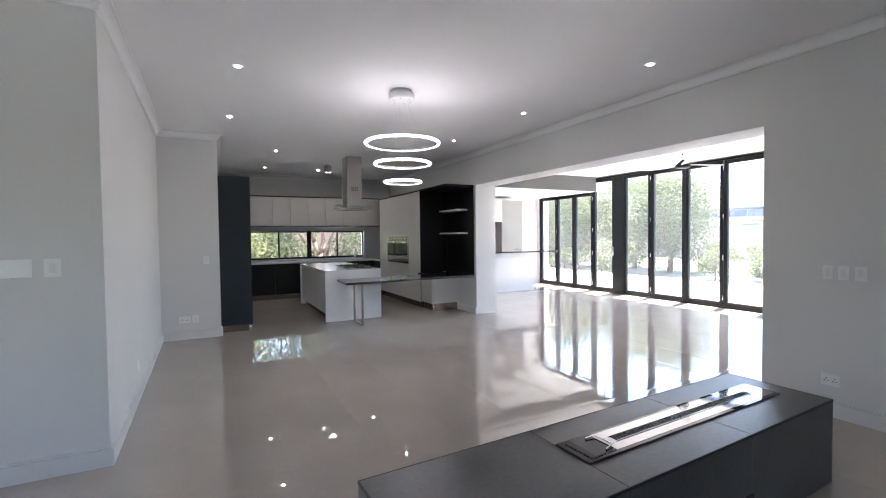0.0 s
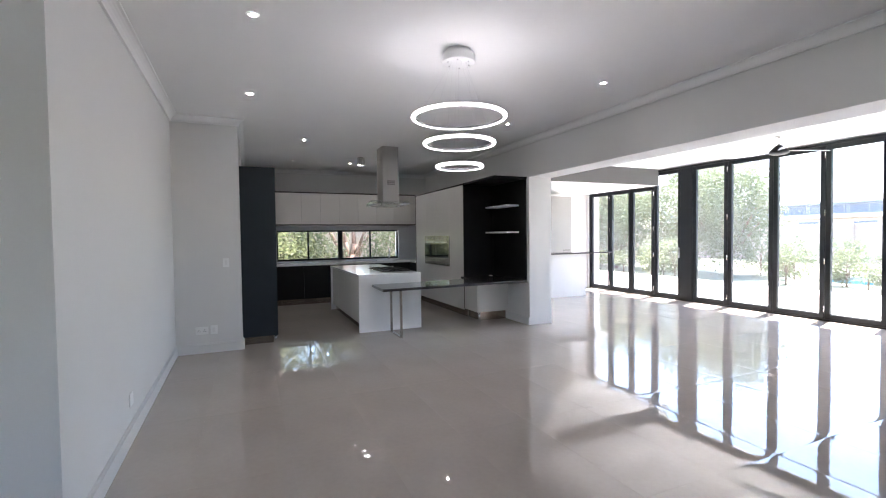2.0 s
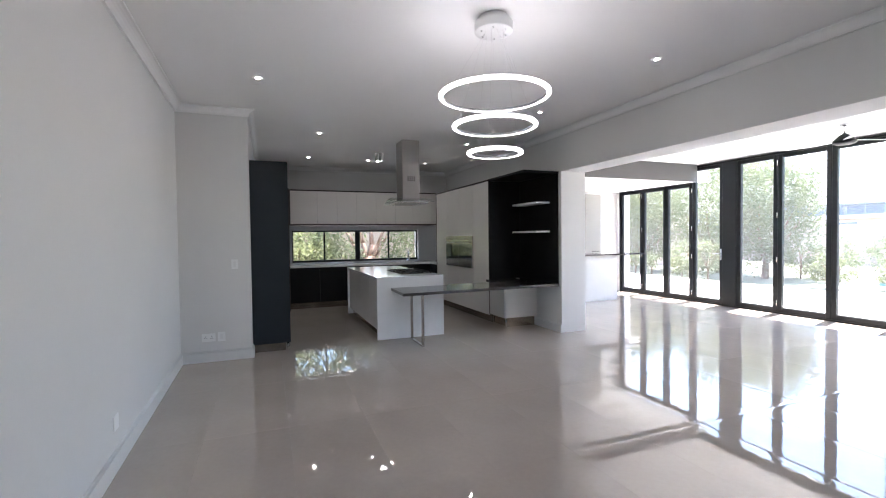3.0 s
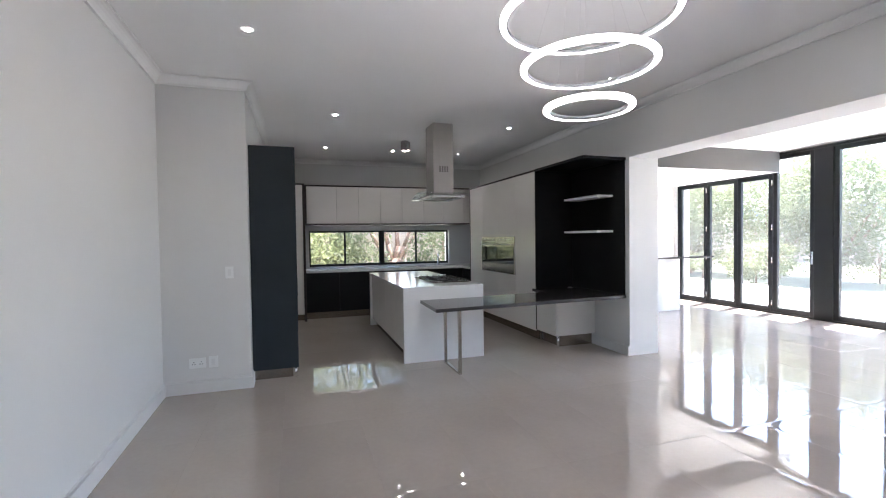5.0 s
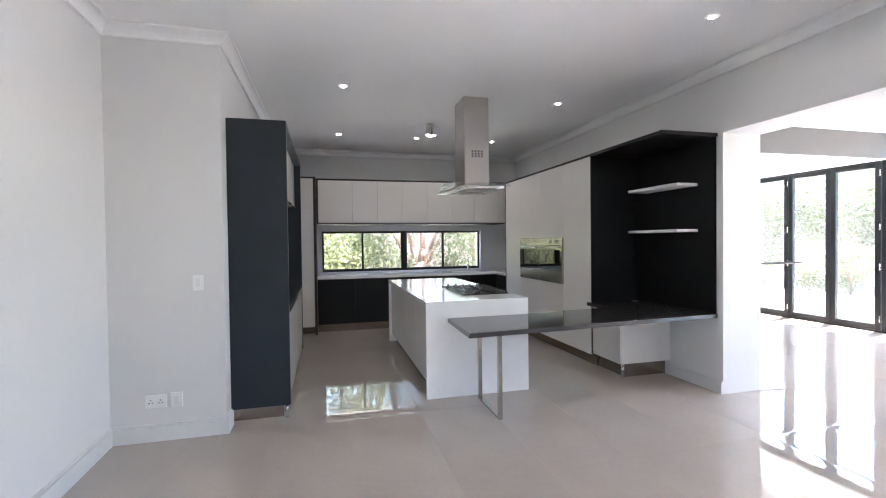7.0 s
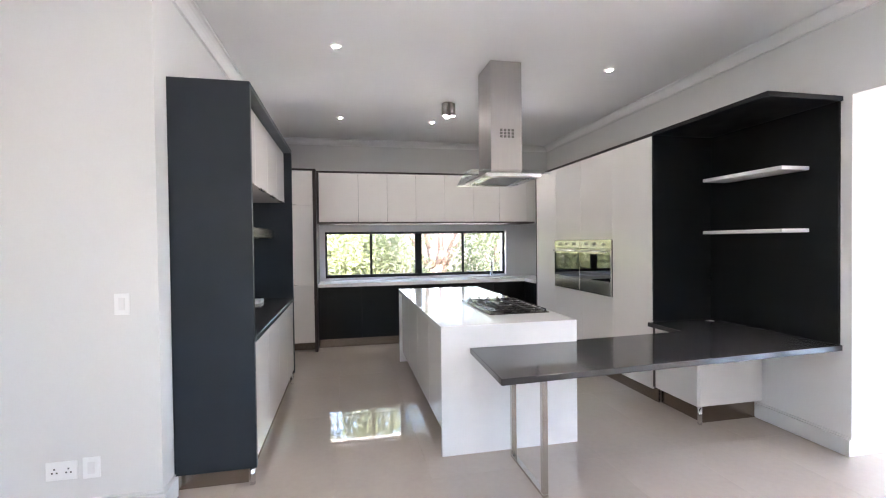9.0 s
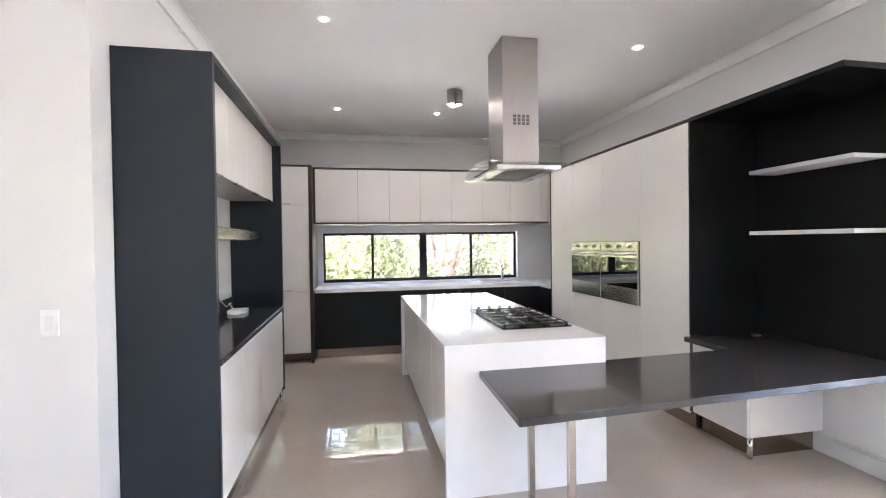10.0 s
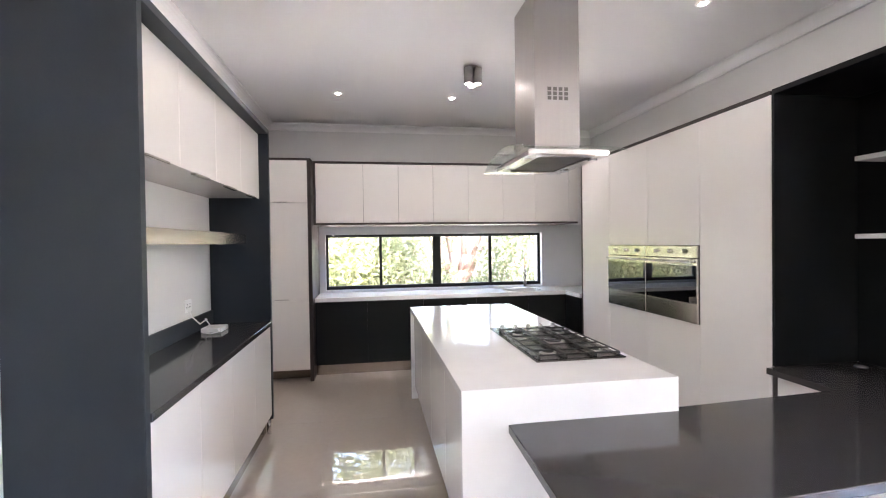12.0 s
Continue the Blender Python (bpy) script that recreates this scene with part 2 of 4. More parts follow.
def sweep(p, q, inward, profile, bm=None, z=0.0, a=0.0, b=0.0):
    """A moulding along p to q: profile of (out from the wall, height); a, b: mitre at each end (+ outer, - inner)."""
    own = bmesh.new()
    p, q = Vector((*p, z)), Vector((*q, z))
    d, n = (q - p).normalized(), Vector((*inward, 0))
    A = [own.verts.new(p + n * u + d * (-a * u) + Vector((0, 0, v))) for u, v in profile]
    B = [own.verts.new(q + n * u + d * (b * u) + Vector((0, 0, v))) for u, v in profile]
    k = len(profile)
    for i in range(k):
        own.faces.new((A[i], A[(i + 1) % k], B[(i + 1) % k], B[i]))
    own.faces.new(A)
    own.faces.new(B)
    bmesh.ops.recalc_face_normals(own, faces=own.faces)
    return join(bm, own)


def pipe(points, r, n=8, bm=None):
    """A round cable through points."""
    own = bmesh.new()
    pts = [Vector(p) for p in points]
    rings = []
    for i, p in enumerate(pts):
        d = (pts[min(i + 1, len(pts) - 1)] - pts[max(i - 1, 0)]).normalized()
        u = d.orthogonal().normalized() if i == 0 else (u - d * u.dot(d)).normalized()
        w = d.cross(u)
        rings.append([own.verts.new(p + r * (u * math.cos(2 * math.pi * k / n) + w * math.sin(2 * math.pi * k / n))) for k in range(n)])
    for s, t in zip(rings, rings[1:]):
        for k in range(n):
            own.faces.new((s[k], s[(k + 1) % n], t[(k + 1) % n], t[k])).smooth = True
    own.faces.new(rings[0])
    own.faces.new(rings[-1])
    bmesh.ops.recalc_face_normals(own, faces=own.faces)
    return join(bm, own)


# ---- the shell ----
CEIL, SUNCEIL, HEAD = 3.09, 3.0, 2.462
XL, XN, XR, XR2, XD = -0.068, 0.72, 5.10, 5.54, 9.70       # left wall, nib side, right wall's two faces, folding doors
YC, YN, YB, YO0, YO1, YE = 3.52, 7.575, 11.92, 2.17, 7.19, 11.0
W = 0.24
XA = 0.0                                                   # the left wall runs a little askew: its near end
bm = box(XL - W, XL, YC, YN, 0, CEIL)
for v in bm.verts:
    if v.co.y < YC + 0.01:
        v.co.x += XA - XL
box(XL - W, XL, YN, YN + W, 0, CEIL, bm=bm)
struct("wall_left", bm, M_WALL, "smooth pale grey painted plaster wall", "wall")
struct("wall_nib", box(XL, XN, YN, YN + W, 0, CEIL), M_WALL, "short pale grey painted return wall", "wall")
struct("wall_dresser", box(XN - W, XN, YN + W, YB, 0, CEIL), M_WALL, "pale grey painted wall behind the dresser", "wall")
struct("wall_switches", box(-4.0, XA - W, YC, YC + W, 0, CEIL), M_WALL, "pale grey painted wall with switches", "wall")
struct("wall_west", box(-4.0 - W, -4.0, -3.0, YC + W, 0, CEIL), M_WALL, "plain pale grey painted wall", "wall")
bm = box(-4.0 - W, -3.7, -3.0 - W, -3.0, 0, CEIL)
box(-0.3, XR2, -3.0 - W, -3.0, 0, CEIL, bm=bm)
box(-3.7, -0.3, -3.0 - W, -3.0, 0, 0.9, bm=bm)
box(-3.7, -0.3, -3.0 - W, -3.0, 2.3, CEIL, bm=bm)
struct("wall_south", bm, M_WALL, "pale grey painted wall with the added unseen window", "wall")
# back wall round the long low window
WX0, WX1, WZ0, WZ1 = 1.42, 4.345, 0.955, 1.672
bm = box(XN - W, WX0, YB, YB + 0.26, 0, CEIL)
box(WX1, XR2, YB, YB + 0.26, 0, CEIL, bm=bm)
box(WX0, WX1, YB, YB + 0.26, 0, WZ0, bm=bm)
box(WX0, WX1, YB, YB + 0.26, WZ1, CEIL, bm=bm)
struct("wall_north", bm, M_WALL, "pale grey painted kitchen wall with a long low window", "wall")
bm = box(XR, XR2, -3.0, YO0, 0, CEIL)
box(XR, XR2, YO1, YB, 0, CEIL, bm=bm)
box(XR, XR2, YO0, YO1, HEAD, CEIL, bm=bm)
struct("wall_east", bm, M_WALL, "pale grey painted wall with a wide opening", "wall")
struct("ceiling", box(-4.0 - W, XR2, -3.0 - W, YB + 0.26, CEIL, CEIL + 0.2), M_CEIL, "flat white painted ceiling", "ceiling")
# sun room
struct("ceiling_sunroom", box(XR2, XD + 0.35, 1.7, YE + W, SUNCEIL, SUNCEIL + 0.2), M_CEIL, "white painted sun room ceiling", "ceiling")
# thin dark sheet on the white bulkhead: this side's shade is in its colour
struct("bulkhead_face", box(XR2, XD - 0.04, 8.58, 8.599, 2.622, SUNCEIL), M_BULK, "face of the dropped bulkhead, shade put in as dark grey", "bulkhead")
struct("bulkhead", box(XR2, XD - 0.055, 8.6, YE, 2.62, SUNCEIL), M_CEIL, "dropped white bulkhead over the bar", "bulkhead")
struct("wall_sunroom_north", box(XR2, XD + 0.3, YE, YE + W, 0, SUNCEIL), M_WALL, "white painted end wall of the sun room", "wall")
struct("wall_sunroom_south", box(XR2, XD + 0.3, 1.7, 1.94, 0, SUNCEIL), M_WALL, "plain painted end wall of the sun room", "wall")
bm = box(XD - 0.05, XD + 0.3, 1.94, 8.6, 2.965, SUNCEIL)
box(XD - 0.05, XD + 0.3, 8.6, YE, 2.64, SUNCEIL, bm=bm)
box(XD - 0.05, XD + 0.3, 10.9, YE, 0, 2.64, bm=bm)
struct("wall_sunroom_east", bm, M_WALL, "painted lintel above the folding doors", "wall")

# cornices and skirting boards
CORN = [(0, 0), (0.088, 0), (0.088, -0.014), (0.070, -0.016), (0.050, -0.026), (0.034, -0.042), (0.024, -0.060), (0.020, -0.070), (0.020, -0.086), (0, -0.086)]
zc = CEIL - 0.002
bm = sweep((XA, YC), (XL, YN), (1, 0), CORN, None, zc, 1, -1)
sweep((XL, YN), (XN, YN), (0, -1), CORN, bm, zc, -1, 1)
sweep((XN, YN), (XN, YB), (1, 0), CORN, bm, zc, 1, -1)
sweep((XN, YB), (XR, YB), (0, -1), CORN, bm, zc, -1, -1)
sweep((XR, -3.0), (XR, YB), (-1, 0), CORN, bm, zc, -1, -1)
sweep((-4.0, YC), (XA, YC), (0, -1), CORN, bm, zc, -1, 1)
struct("cornice", bm, M_CORN, "white moulded plaster cornice", "cornice")
SK = [(0, 0), (0.022, 0), (0.022, 0.114), (0.002, 0.115), (0.002, 0.124), (0.012, 0.125), (0.010, 0.129), (0, 0.130)]
bm = sweep((XA, YC), (XL, YN), (1, 0), SK, None, 0.0, 1, -1)
sweep((XL, YN), (XN, YN), (0, -1), SK, bm, 0.0, -1, 1)
sweep((XN, YN), (XN, 7.74), (1, 0), SK, bm, 0.0, 1, 0)
sweep((-4.0, YC), (XA, YC), (0, -1), SK, bm, 0.0, -1, 1)
sweep((XR, -3.0), (XR, YO0), (-1, 0), SK, bm, 0.0, -1, 0)
sweep((XR, YO1), (XR, 7.91), (-1, 0), SK, bm, 0.0, 0, 0)
struct("baseboard", bm, M_SKIRT, "white painted skirting board", "skirting")

# ---- floor: screed with tiles on it (tiles at the end of the file) ----
bm = box(-4.24, XD + 0.1, -3.24, YC + W, -0.2, -0.0016)
box(XL - W, XD + 0.1, YC + W, YB + 0.26, -0.2, -0.0016, bm=bm)
floor = struct("floor", bm, M_GROUT, "glossy greige porcelain tile floor", "floor")

# ---- kitchen window ----
win = thing("window_1", (2.88, YB + 0.09, WZ0), "long low black aluminium sliding window", "window", kind="structure")
y0, y1 = YB + 0.05, YB + 0.11
bm = box(WX0, WX1, y0, y1, WZ1 - 0.035, WZ1, 0.003)
box(WX0, WX1, y0, y1, WZ0, WZ0 + 0.045, 0.003, bm)
box(WX0, WX0 + 0.03, y0, y1, WZ0 + 0.045, WZ1 - 0.035, 0.003, bm)
box(WX1 - 0.03, WX1, y0, y1, WZ0 + 0.045, WZ1 - 0.035, 0.003, bm)
box(2.825, 2.935, y0 + 0.004, y1 - 0.004, WZ0 + 0.045, WZ1 - 0.035, 0.003, bm)
part("window_frame", bm, M_ALU, win)
for x in (2.125, 3.625):
    part("mullion", box(x - 0.018, x + 0.018, y0 + 0.008, y1 - 0.008, WZ0 + 0.045, WZ1 - 0.035, 0.003), M_ALU, win)
xs = [WX0 + 0.03, 2.107, 2.143, 2.825, 2.935, 3.607, 3.643, WX1 - 0.03]
for a, b in zip(xs[::2], xs[1::2]):
    g = part("pane", box(a, b, y0 + 0.027, y0 + 0.033, WZ0 + 0.045, WZ1 - 0.035), M_GLASS, win)
    g.visible_shadow = False
part("latch", box(2.80, 2.825, y0 - 0.012, y0 + 0.004, 1.09, 1.15, 0.004), M_CHROME, win, "small pale window latch")
for x in (WX0 + 0.06, WX1 - 0.06):
    part("stay", box(x - 0.05, x + 0.04, y0 - 0.01, y0, 1.30, 1.312, 0.002), M_ALU, win)


# ---- unseen window on the south side, added to light the near room ----
win = thing("window_2", (-2.0, -3.12, 0.9), "unseen charcoal framed casement window, added for daylight from behind", "window", kind="structure")
for i in range(3):
    x = -3.7 + 1.7 * i
    part("stile", box(max(x - 0.04, -3.7), min(x + 0.04, -0.3), -3.15, -3.09, 0.94, 2.26, 0.004), M_ALU, win)
    if i < 2:
        g = part("pane", box(x + 0.04, x + 1.66, -3.123, -3.117, 0.94, 2.26), M_GLASS, win)
        g.visible_shadow = False
part("head", box(-3.7, -0.3, -3.16, -3.08, 2.26, 2.3, 0.004), M_ALU, win)
part("sill", box(-3.7, -0.3, -3.16, -3.08, 0.9, 0.94, 0.004), M_ALU, win)

# ---- folding doors ----
def door_leaf(ya, yb, top, handle=False, hinges=True):
    """One glazed leaf of the folding doors, between ya and yb (ya > yb)."""
    leaf = thing("folding_door", (XD, ya, 0.0), "charcoal aluminium glazed folding door leaf, closed", "door", "folding door leaves")
    s = 0.078
    bm = box(XD - 0.035, XD + 0.035, ya - s, ya - 0.003, 0.03, top, 0.005)
    box(XD - 0.035, XD + 0.035, yb + 0.003, yb + s, 0.03, top, 0.005, bm)
    box(XD - 0.034, XD + 0.034, yb + s, ya - s, 0.03, 0.11, 0.004, bm)
    box(XD - 0.034, XD + 0.034, yb + s, ya - s, top - 0.075, top, 0.004, bm)
    part("frame", bm, M_ALU, leaf)
    g = part("pane", box(XD - 0.006, XD, yb + s, ya - s, 0.11, top - 0.075), M_HAZED, leaf)
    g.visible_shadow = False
    bm = box(XD - 0.006, XD + 0.006, yb + s, ya - s, 0.11, 0.122)
    if hinges:
        for z in (0.2, 1.0, top * 0.62, top - 0.16):
            part("hinge", tube((XD - 0.045, yb, z - 0.05), (XD - 0.045, yb, z + 0.05), 0.012, n=10), M_BURN, leaf, "small steel hinge barrel")
    part("glazing_bead", bm, M_ALU, leaf)
    if handle:
        bm = box(XD - 0.05, XD - 0.035, yb + 0.02, yb + 0.055, 0.95, 1.17, 0.004)
        tube((XD - 0.05, yb + 0.038, 1.08), (XD - 0.085, yb + 0.038, 1.08), 0.009, n=10, bm=bm)
        tube((XD - 0.085, yb + 0.03, 1.08), (XD - 0.085, yb + 0.16, 1.08), 0.009, n=10, bm=bm)
        part("handle", bm, M_CHROME, leaf, "chrome lever handle")
    return leaf


SH = [10.87, 10.13, 9.42, 8.715]
for i, (a, b) in enumerate(zip(SH, SH[1:])):
    door_leaf(a, b, 2.60, hinges=i != 1)
door_leaf(8.705, 7.99, 2.93, True, False)
LY = [7.70, 6.93, 6.08, 5.265, 4.45, 3.66, 2.87, 2.08]
for i, (a, b) in enumerate(zip(LY, LY[1:])):
    door_leaf(a, b, 2.93, hinges=i % 2 == 0)
dj = thing("door_frame", (XD, 8.6, 0), "charcoal aluminium door frame with a wide post", "door frame", kind="structure")
bm = box(XD - 0.05, XD + 0.05, 1.94, 8.71, 2.93, 2.985, 0.003)
part("head", bm, M_ALU, dj)
part("head", box(XD - 0.05, XD + 0.05, 8.712, 10.90, 2.60, 2.64, 0.003), M_ALU, dj)
part("post", box(XD - 0.06, XD + 0.06, 7.70, 7.99, 0.0, 2.93, 0.006), M_ALU, dj)
part("post", box(XD - 0.05, XD + 0.05, 10.87, 10.90, 0.0, 2.60, 0.004), M_ALU, dj)
part("post", box(XD - 0.05, XD + 0.05, 1.94, 2.08, 0.0, 2.93, 0.004), M_ALU, dj)
part("threshold", box(XD - 0.05, XD + 0.06, 1.94, 10.90, 0.0, 0.028, 0.004), M_ALU, dj)

# ---- kitchen: right-hand tall units ----
XF, TOPZ, PZ = 4.47, 2.44, 0.13


def door_panel(bm, axis, f, a, b, z0, z1, t=0.018, g=0.0015):
    """A flat door: axis 'x' faces -x at x=f, 'y' faces -y at y=f, 'X' faces +x at x=f."""
    if axis == "x":
        return box(f, f + t, a + g, b - g, z0 + g, z1 - g, 0.0012, bm)
    if axis == "X":
        return box(f - t, f, a + g, b - g, z0 + g, z1 - g, 0.0012, bm)
    return box(a + g, b - g, f, f + t, z0 + g, z1 - g, 0.0012, bm)


def tall_unit(a, b, splits, label):
    u = thing("tall_cabinet", (XF + 0.3, (a + b) / 2, 0.0), label, "cabinet", "oven wall cabinets")
    part("carcass", box(XF + 0.021, XR - 0.002, a, b, PZ, TOPZ), M_EDGE, u)
    for z0, z1 in splits:
        part("door", door_panel(None, "x", XF, a, b, z0, z1), M_WHITE, u)
    part("plinth", box(XF + 0.06, XF + 0.075, a, b, 0.002, PZ), M_PLINTH, u, "brushed steel plinth")
    return u


tall_unit(8.395, 9.018, [(PZ, TOPZ)], "tall white gloss pantry cabinet")
ov = thing("tall_cabinet", (XF + 0.3, 9.67, 0.0), "tall white gloss cabinet housing two built-in ovens", "cabinet", "oven wall cabinets")
bm = box(XF + 0.021, XR - 0.002, 9.018, 10.322, PZ, 0.895)
box(XF + 0.021, XR - 0.002, 9.018, 10.322, 1.505, TOPZ, bm=bm)
box(XF + 0.30, XR - 0.002, 9.018, 10.322, 0.895, 1.505, bm=bm)
part("carcass", bm, M_EDGE, ov)
for a, b in ((9.018, 9.67), (9.67, 10.322)):
    part("door", door_panel(None, "x", XF, a, b, PZ, 0.897), M_WHITE, ov)
    part("door", door_panel(None, "x", XF, a, b, 1.503, TOPZ), M_WHITE, ov)
part("plinth", box(XF + 0.06, XF + 0.075, 9.018, 10.322, 0.002, PZ), M_PLINTH, ov, "brushed steel plinth")
tall_unit(10.322, 10.93, [(PZ, TOPZ)], "tall white gloss end cabinet")
tp = thing("cabinet_fascia", (XF, 9.7, TOPZ), "thin dark fascia capping the tall cabinets", "cabinet trim")
part("strip", box(XF - 0.006, XR - 0.002, 8.40, 10.955, TOPZ + 0.002, 2.465, 0.002), M_EDGE, tp)
part("end_panel", box(XF - 0.004, XR - 0.002, 10.932, 10.955, 0.0, TOPZ), M_EDGE, tp)


def oven(a, b):
    o = thing("oven", (XF + 0.2, (a + b) / 2, 0.898), "built-in stainless steel electric oven with black glass", "oven", "built-in ovens")
    part("body", box(XF + 0.0, XF + 0.29, a + 0.004, b - 0.004, 0.898, 1.502), M_EDGE, o)
    part("control_panel", box(XF - 0.018, XF - 0.001, a + 0.003, b - 0.003, 1.405, 1.500, 0.003), M_STEELH, o)
    dr = part("door", box(XF - 0.020, XF - 0.001, a + 0.003, b - 0.003, 0.900, 1.400, 0.003), M_STEELH, o)
    part("glass", box(XF - 0.024, XF - 0.0205, a + 0.008, b - 0.008, 1.055, 1.345, 0.001), M_BLKGLASS, dr, "black glass oven door pane")
    bm = tube((XF - 0.055, a + 0.04, 1.375), (XF - 0.055, b - 0.04, 1.375), 0.010, n=12)
    for y in (a + 0.07, b - 0.07):
        tube((XF - 0.055, y, 1.375), (XF - 0.02, y, 1.375), 0.007, n=8, bm=bm)
    part("handle", bm, M_CHROME, dr, "polished bar handle")
    for k in range(3):
        y = a + (b - a) * (0.22 + 0.28 * k)
        bm = tube((XF - 0.018, y, 1.455), (XF - 0.024, y, 1.455), 0.026, n=20)
        tube((XF - 0.024, y, 1.455), (XF - 0.046, y, 1.455), 0.018, 0.015, n=20, bm=bm)
        part("knob", bm, M_BURN, o, "round steel control knob")
    return o


oven(9.020, 9.670)
oven(9.670, 10.320)

# dark nook with desk
nook = thing("desk_nook", (4.9, 7.8, 0.0), "open matt black shelving nook with a canopy", "shelving")
part("back_panel", box(XR - 0.022, XR - 0.002, 7.262, 8.393, 0.753, 2.4365, 0.0005), M_BLACK, nook)
part("side_panel", box(XF, XR - 0.0222, 8.374, 8.393, 0.753, 2.4365, 0.0005), M_BLACK, nook)
part("canopy", box(XF, XR - 0.002, 7.245, 8.393, 2.437, 2.470, 0.002), M_BLACK, nook)
for z in (2.008, 1.552):
    s = thing("floating_shelf", (5.0, 7.83, z), "thin white floating shelf on the black panel", "shelf", "floating shelves")
    part("board", box(4.828, XR - 0.023, 7.46, 8.195, z - 0.012, z + 0.016, 0.002), M_TRIM, s)
dc = thing("desk_cabinet", (4.8, 8.1, 0.0), "low white gloss cabinet under the desk", "cabinet")
part("carcass", box(XF + 0.021, XR - 0.002, 7.862, 8.39, 0.155, 0.70), M_WHITE, dc)
part("door", door_panel(None, "x", XF, 7.862, 8.36, 0.155, 0.70), M_WHITE, dc)
part("end_filler", box(XF, XF + 0.02, 8.361, 8.39, 0.155, 0.70), M_EDGE, dc)
part("plinth", box(XF + 0.09, XR - 0.03, 7.91, 8.39, 0.002, 0.155), M_PLINTH, dc, "brushed steel plinth")
part("leg", tube((XF + 0.05, 7.89, 0.0), (XF + 0.05, 7.89, 0.155), 0.018), M_CHROME, dc, "round chrome leg")

desk = thing("desk", (3.8, 7.5, 0.0), "dark grey quartz desk top on a steel frame", "desk")
bm = bmesh.new()
pts = [(2.562, 7.105), (XR - 0.003, 7.245), (XR - 0.003, 8.37), (4.40, 8.37), (4.40, 7.945), (2.588, 7.838)]
lo = [bm.verts.new((x, y, 0.714)) for x, y in pts]
hi = [bm.verts.new((x, y, 0.752)) for x, y in pts]
bm.faces.new(lo)
bm.faces.new(hi)
for i in range(6):
    bm.faces.new((lo[i], lo[(i + 1) % 6], hi[(i + 1) % 6], hi[i]))
bmesh.ops.recalc_face_normals(bm, faces=bm.faces)
bmesh.ops.bevel(bm, geom=bm.edges[:], offset=0.003, segments=1, affect="EDGES")
part("top", bm, M_DESK, desk)
part("leg", box(2.848, 2.882, 7.712, 7.746, 0.0205, 0.7135, 0.002), M_STEELH, desk, "square steel leg")
part("leg", box(2.848, 2.882, 7.213, 7.247, 0.0205, 0.7135, 0.002), M_STEELH, desk, "square steel leg")
part("foot_bar", box(2.848, 2.882, 7.213, 7.746, 0.0, 0.02, 0.002), M_STEELH, desk, "flat chrome floor bar")
part("grommet", lathe(4.97, 8.27, [(0.035, 0.752), (0.035, 0.756), (0.028, 0.758), (0.0001, 0.758)], 24), M_STEEL, desk, "round steel cable grommet")

# ---- island ----
isl = thing("kitchen_island", (2.9, 9.1, 0.0), "white quartz waterfall kitchen island", "kitchen island")
IX0, IX1, IY0, IY1 = 2.381, 3.412, 7.84, 10.445
bm = bmesh.new()
prof = [(IY0, 0.0), (IY0 + 0.04, 0.0), (IY0 + 0.04, 0.872), (IY1 - 0.04, 0.872), (IY1 - 0.04, 0.0), (IY1, 0.0), (IY1, 0.912), (IY0, 0.912)]
A = [bm.verts.new((IX0, y, z)) for y, z in prof]
B = [bm.verts.new((IX1, y, z)) for y, z in prof]
bm.faces.new(A)
bm.faces.new(B)
for i in range(8):
    bm.faces.new((A[i], A[(i + 1) % 8], B[(i + 1) % 8], B[i]))
bmesh.ops.recalc_face_normals(bm, faces=bm.faces)
bmesh.ops.bevel(bm, geom=bm.edges[:], offset=0.002, segments=1, affect="EDGES")
part("waterfall_slab", bm, M_QUARTZ, isl)
part("carcass", box(IX0 + 0.055, IX1 - 0.055, IY0 + 0.042, IY1 - 0.042, 0.12, 0.870), M_WHITE, isl)
n = 4
for i in range(n):
    a = IY0 + 0.042 + (IY1 - IY0 - 0.084) * i / n
    b = IY0 + 0.042 + (IY1 - IY0 - 0.084) * (i + 1) / n
    part("door", door_panel(None, "x", IX0 + 0.034, a, b, 0.12, 0.855), M_WHITE, isl)
    part("door", door_panel(None, "X", IX1 - 0.034, a, b, 0.12, 0.855), M_WHITE, isl)
part("plinth", box(IX0 + 0.10, IX1 - 0.10, IY0 + 0.042, IY1 - 0.042, 0.002, 0.12), M_PLINTH, isl, "brushed steel plinth")

# gas hob
HX0, HX1, HY0, HY1, HZ = 2.855, 3.368, 8.20, 9.14, 0.9125
hob = thing("gas_hob", (3.12, 8.68, HZ), "black and steel five burner gas hob", "hob")
bm = box(HX0, HX1, HY0, HY1, HZ, HZ + 0.008, 0.003)
part("plate", bm, M_HOB, hob)
part("tray", box(HX0 + 0.015, HX1 - 0.015, HY0 + 0.015, HY1 - 0.14, HZ + 0.0082, HZ + 0.010), M_HOB, hob)
BURN = [(2.98, 8.35, 0.035), (3.26, 8.35, 0.028), (3.12, 8.61, 0.055), (2.98, 8.87, 0.028), (3.26, 8.87, 0.035)]
for x, y, r in BURN:
    b1 = part("burner", lathe(x, y, [(r * 1.35, HZ + 0.010), (r * 1.3, HZ + 0.018), (r, HZ + 0.019)], 20), M_STEEL, hob, "steel burner ring")
    part("cap", lathe(x, y, [(r * 0.9, HZ + 0.0192), (r * 0.9, HZ + 0.0215), (r * 0.7, HZ + 0.0218)], 20), M_IRON, b1, "black burner cap")
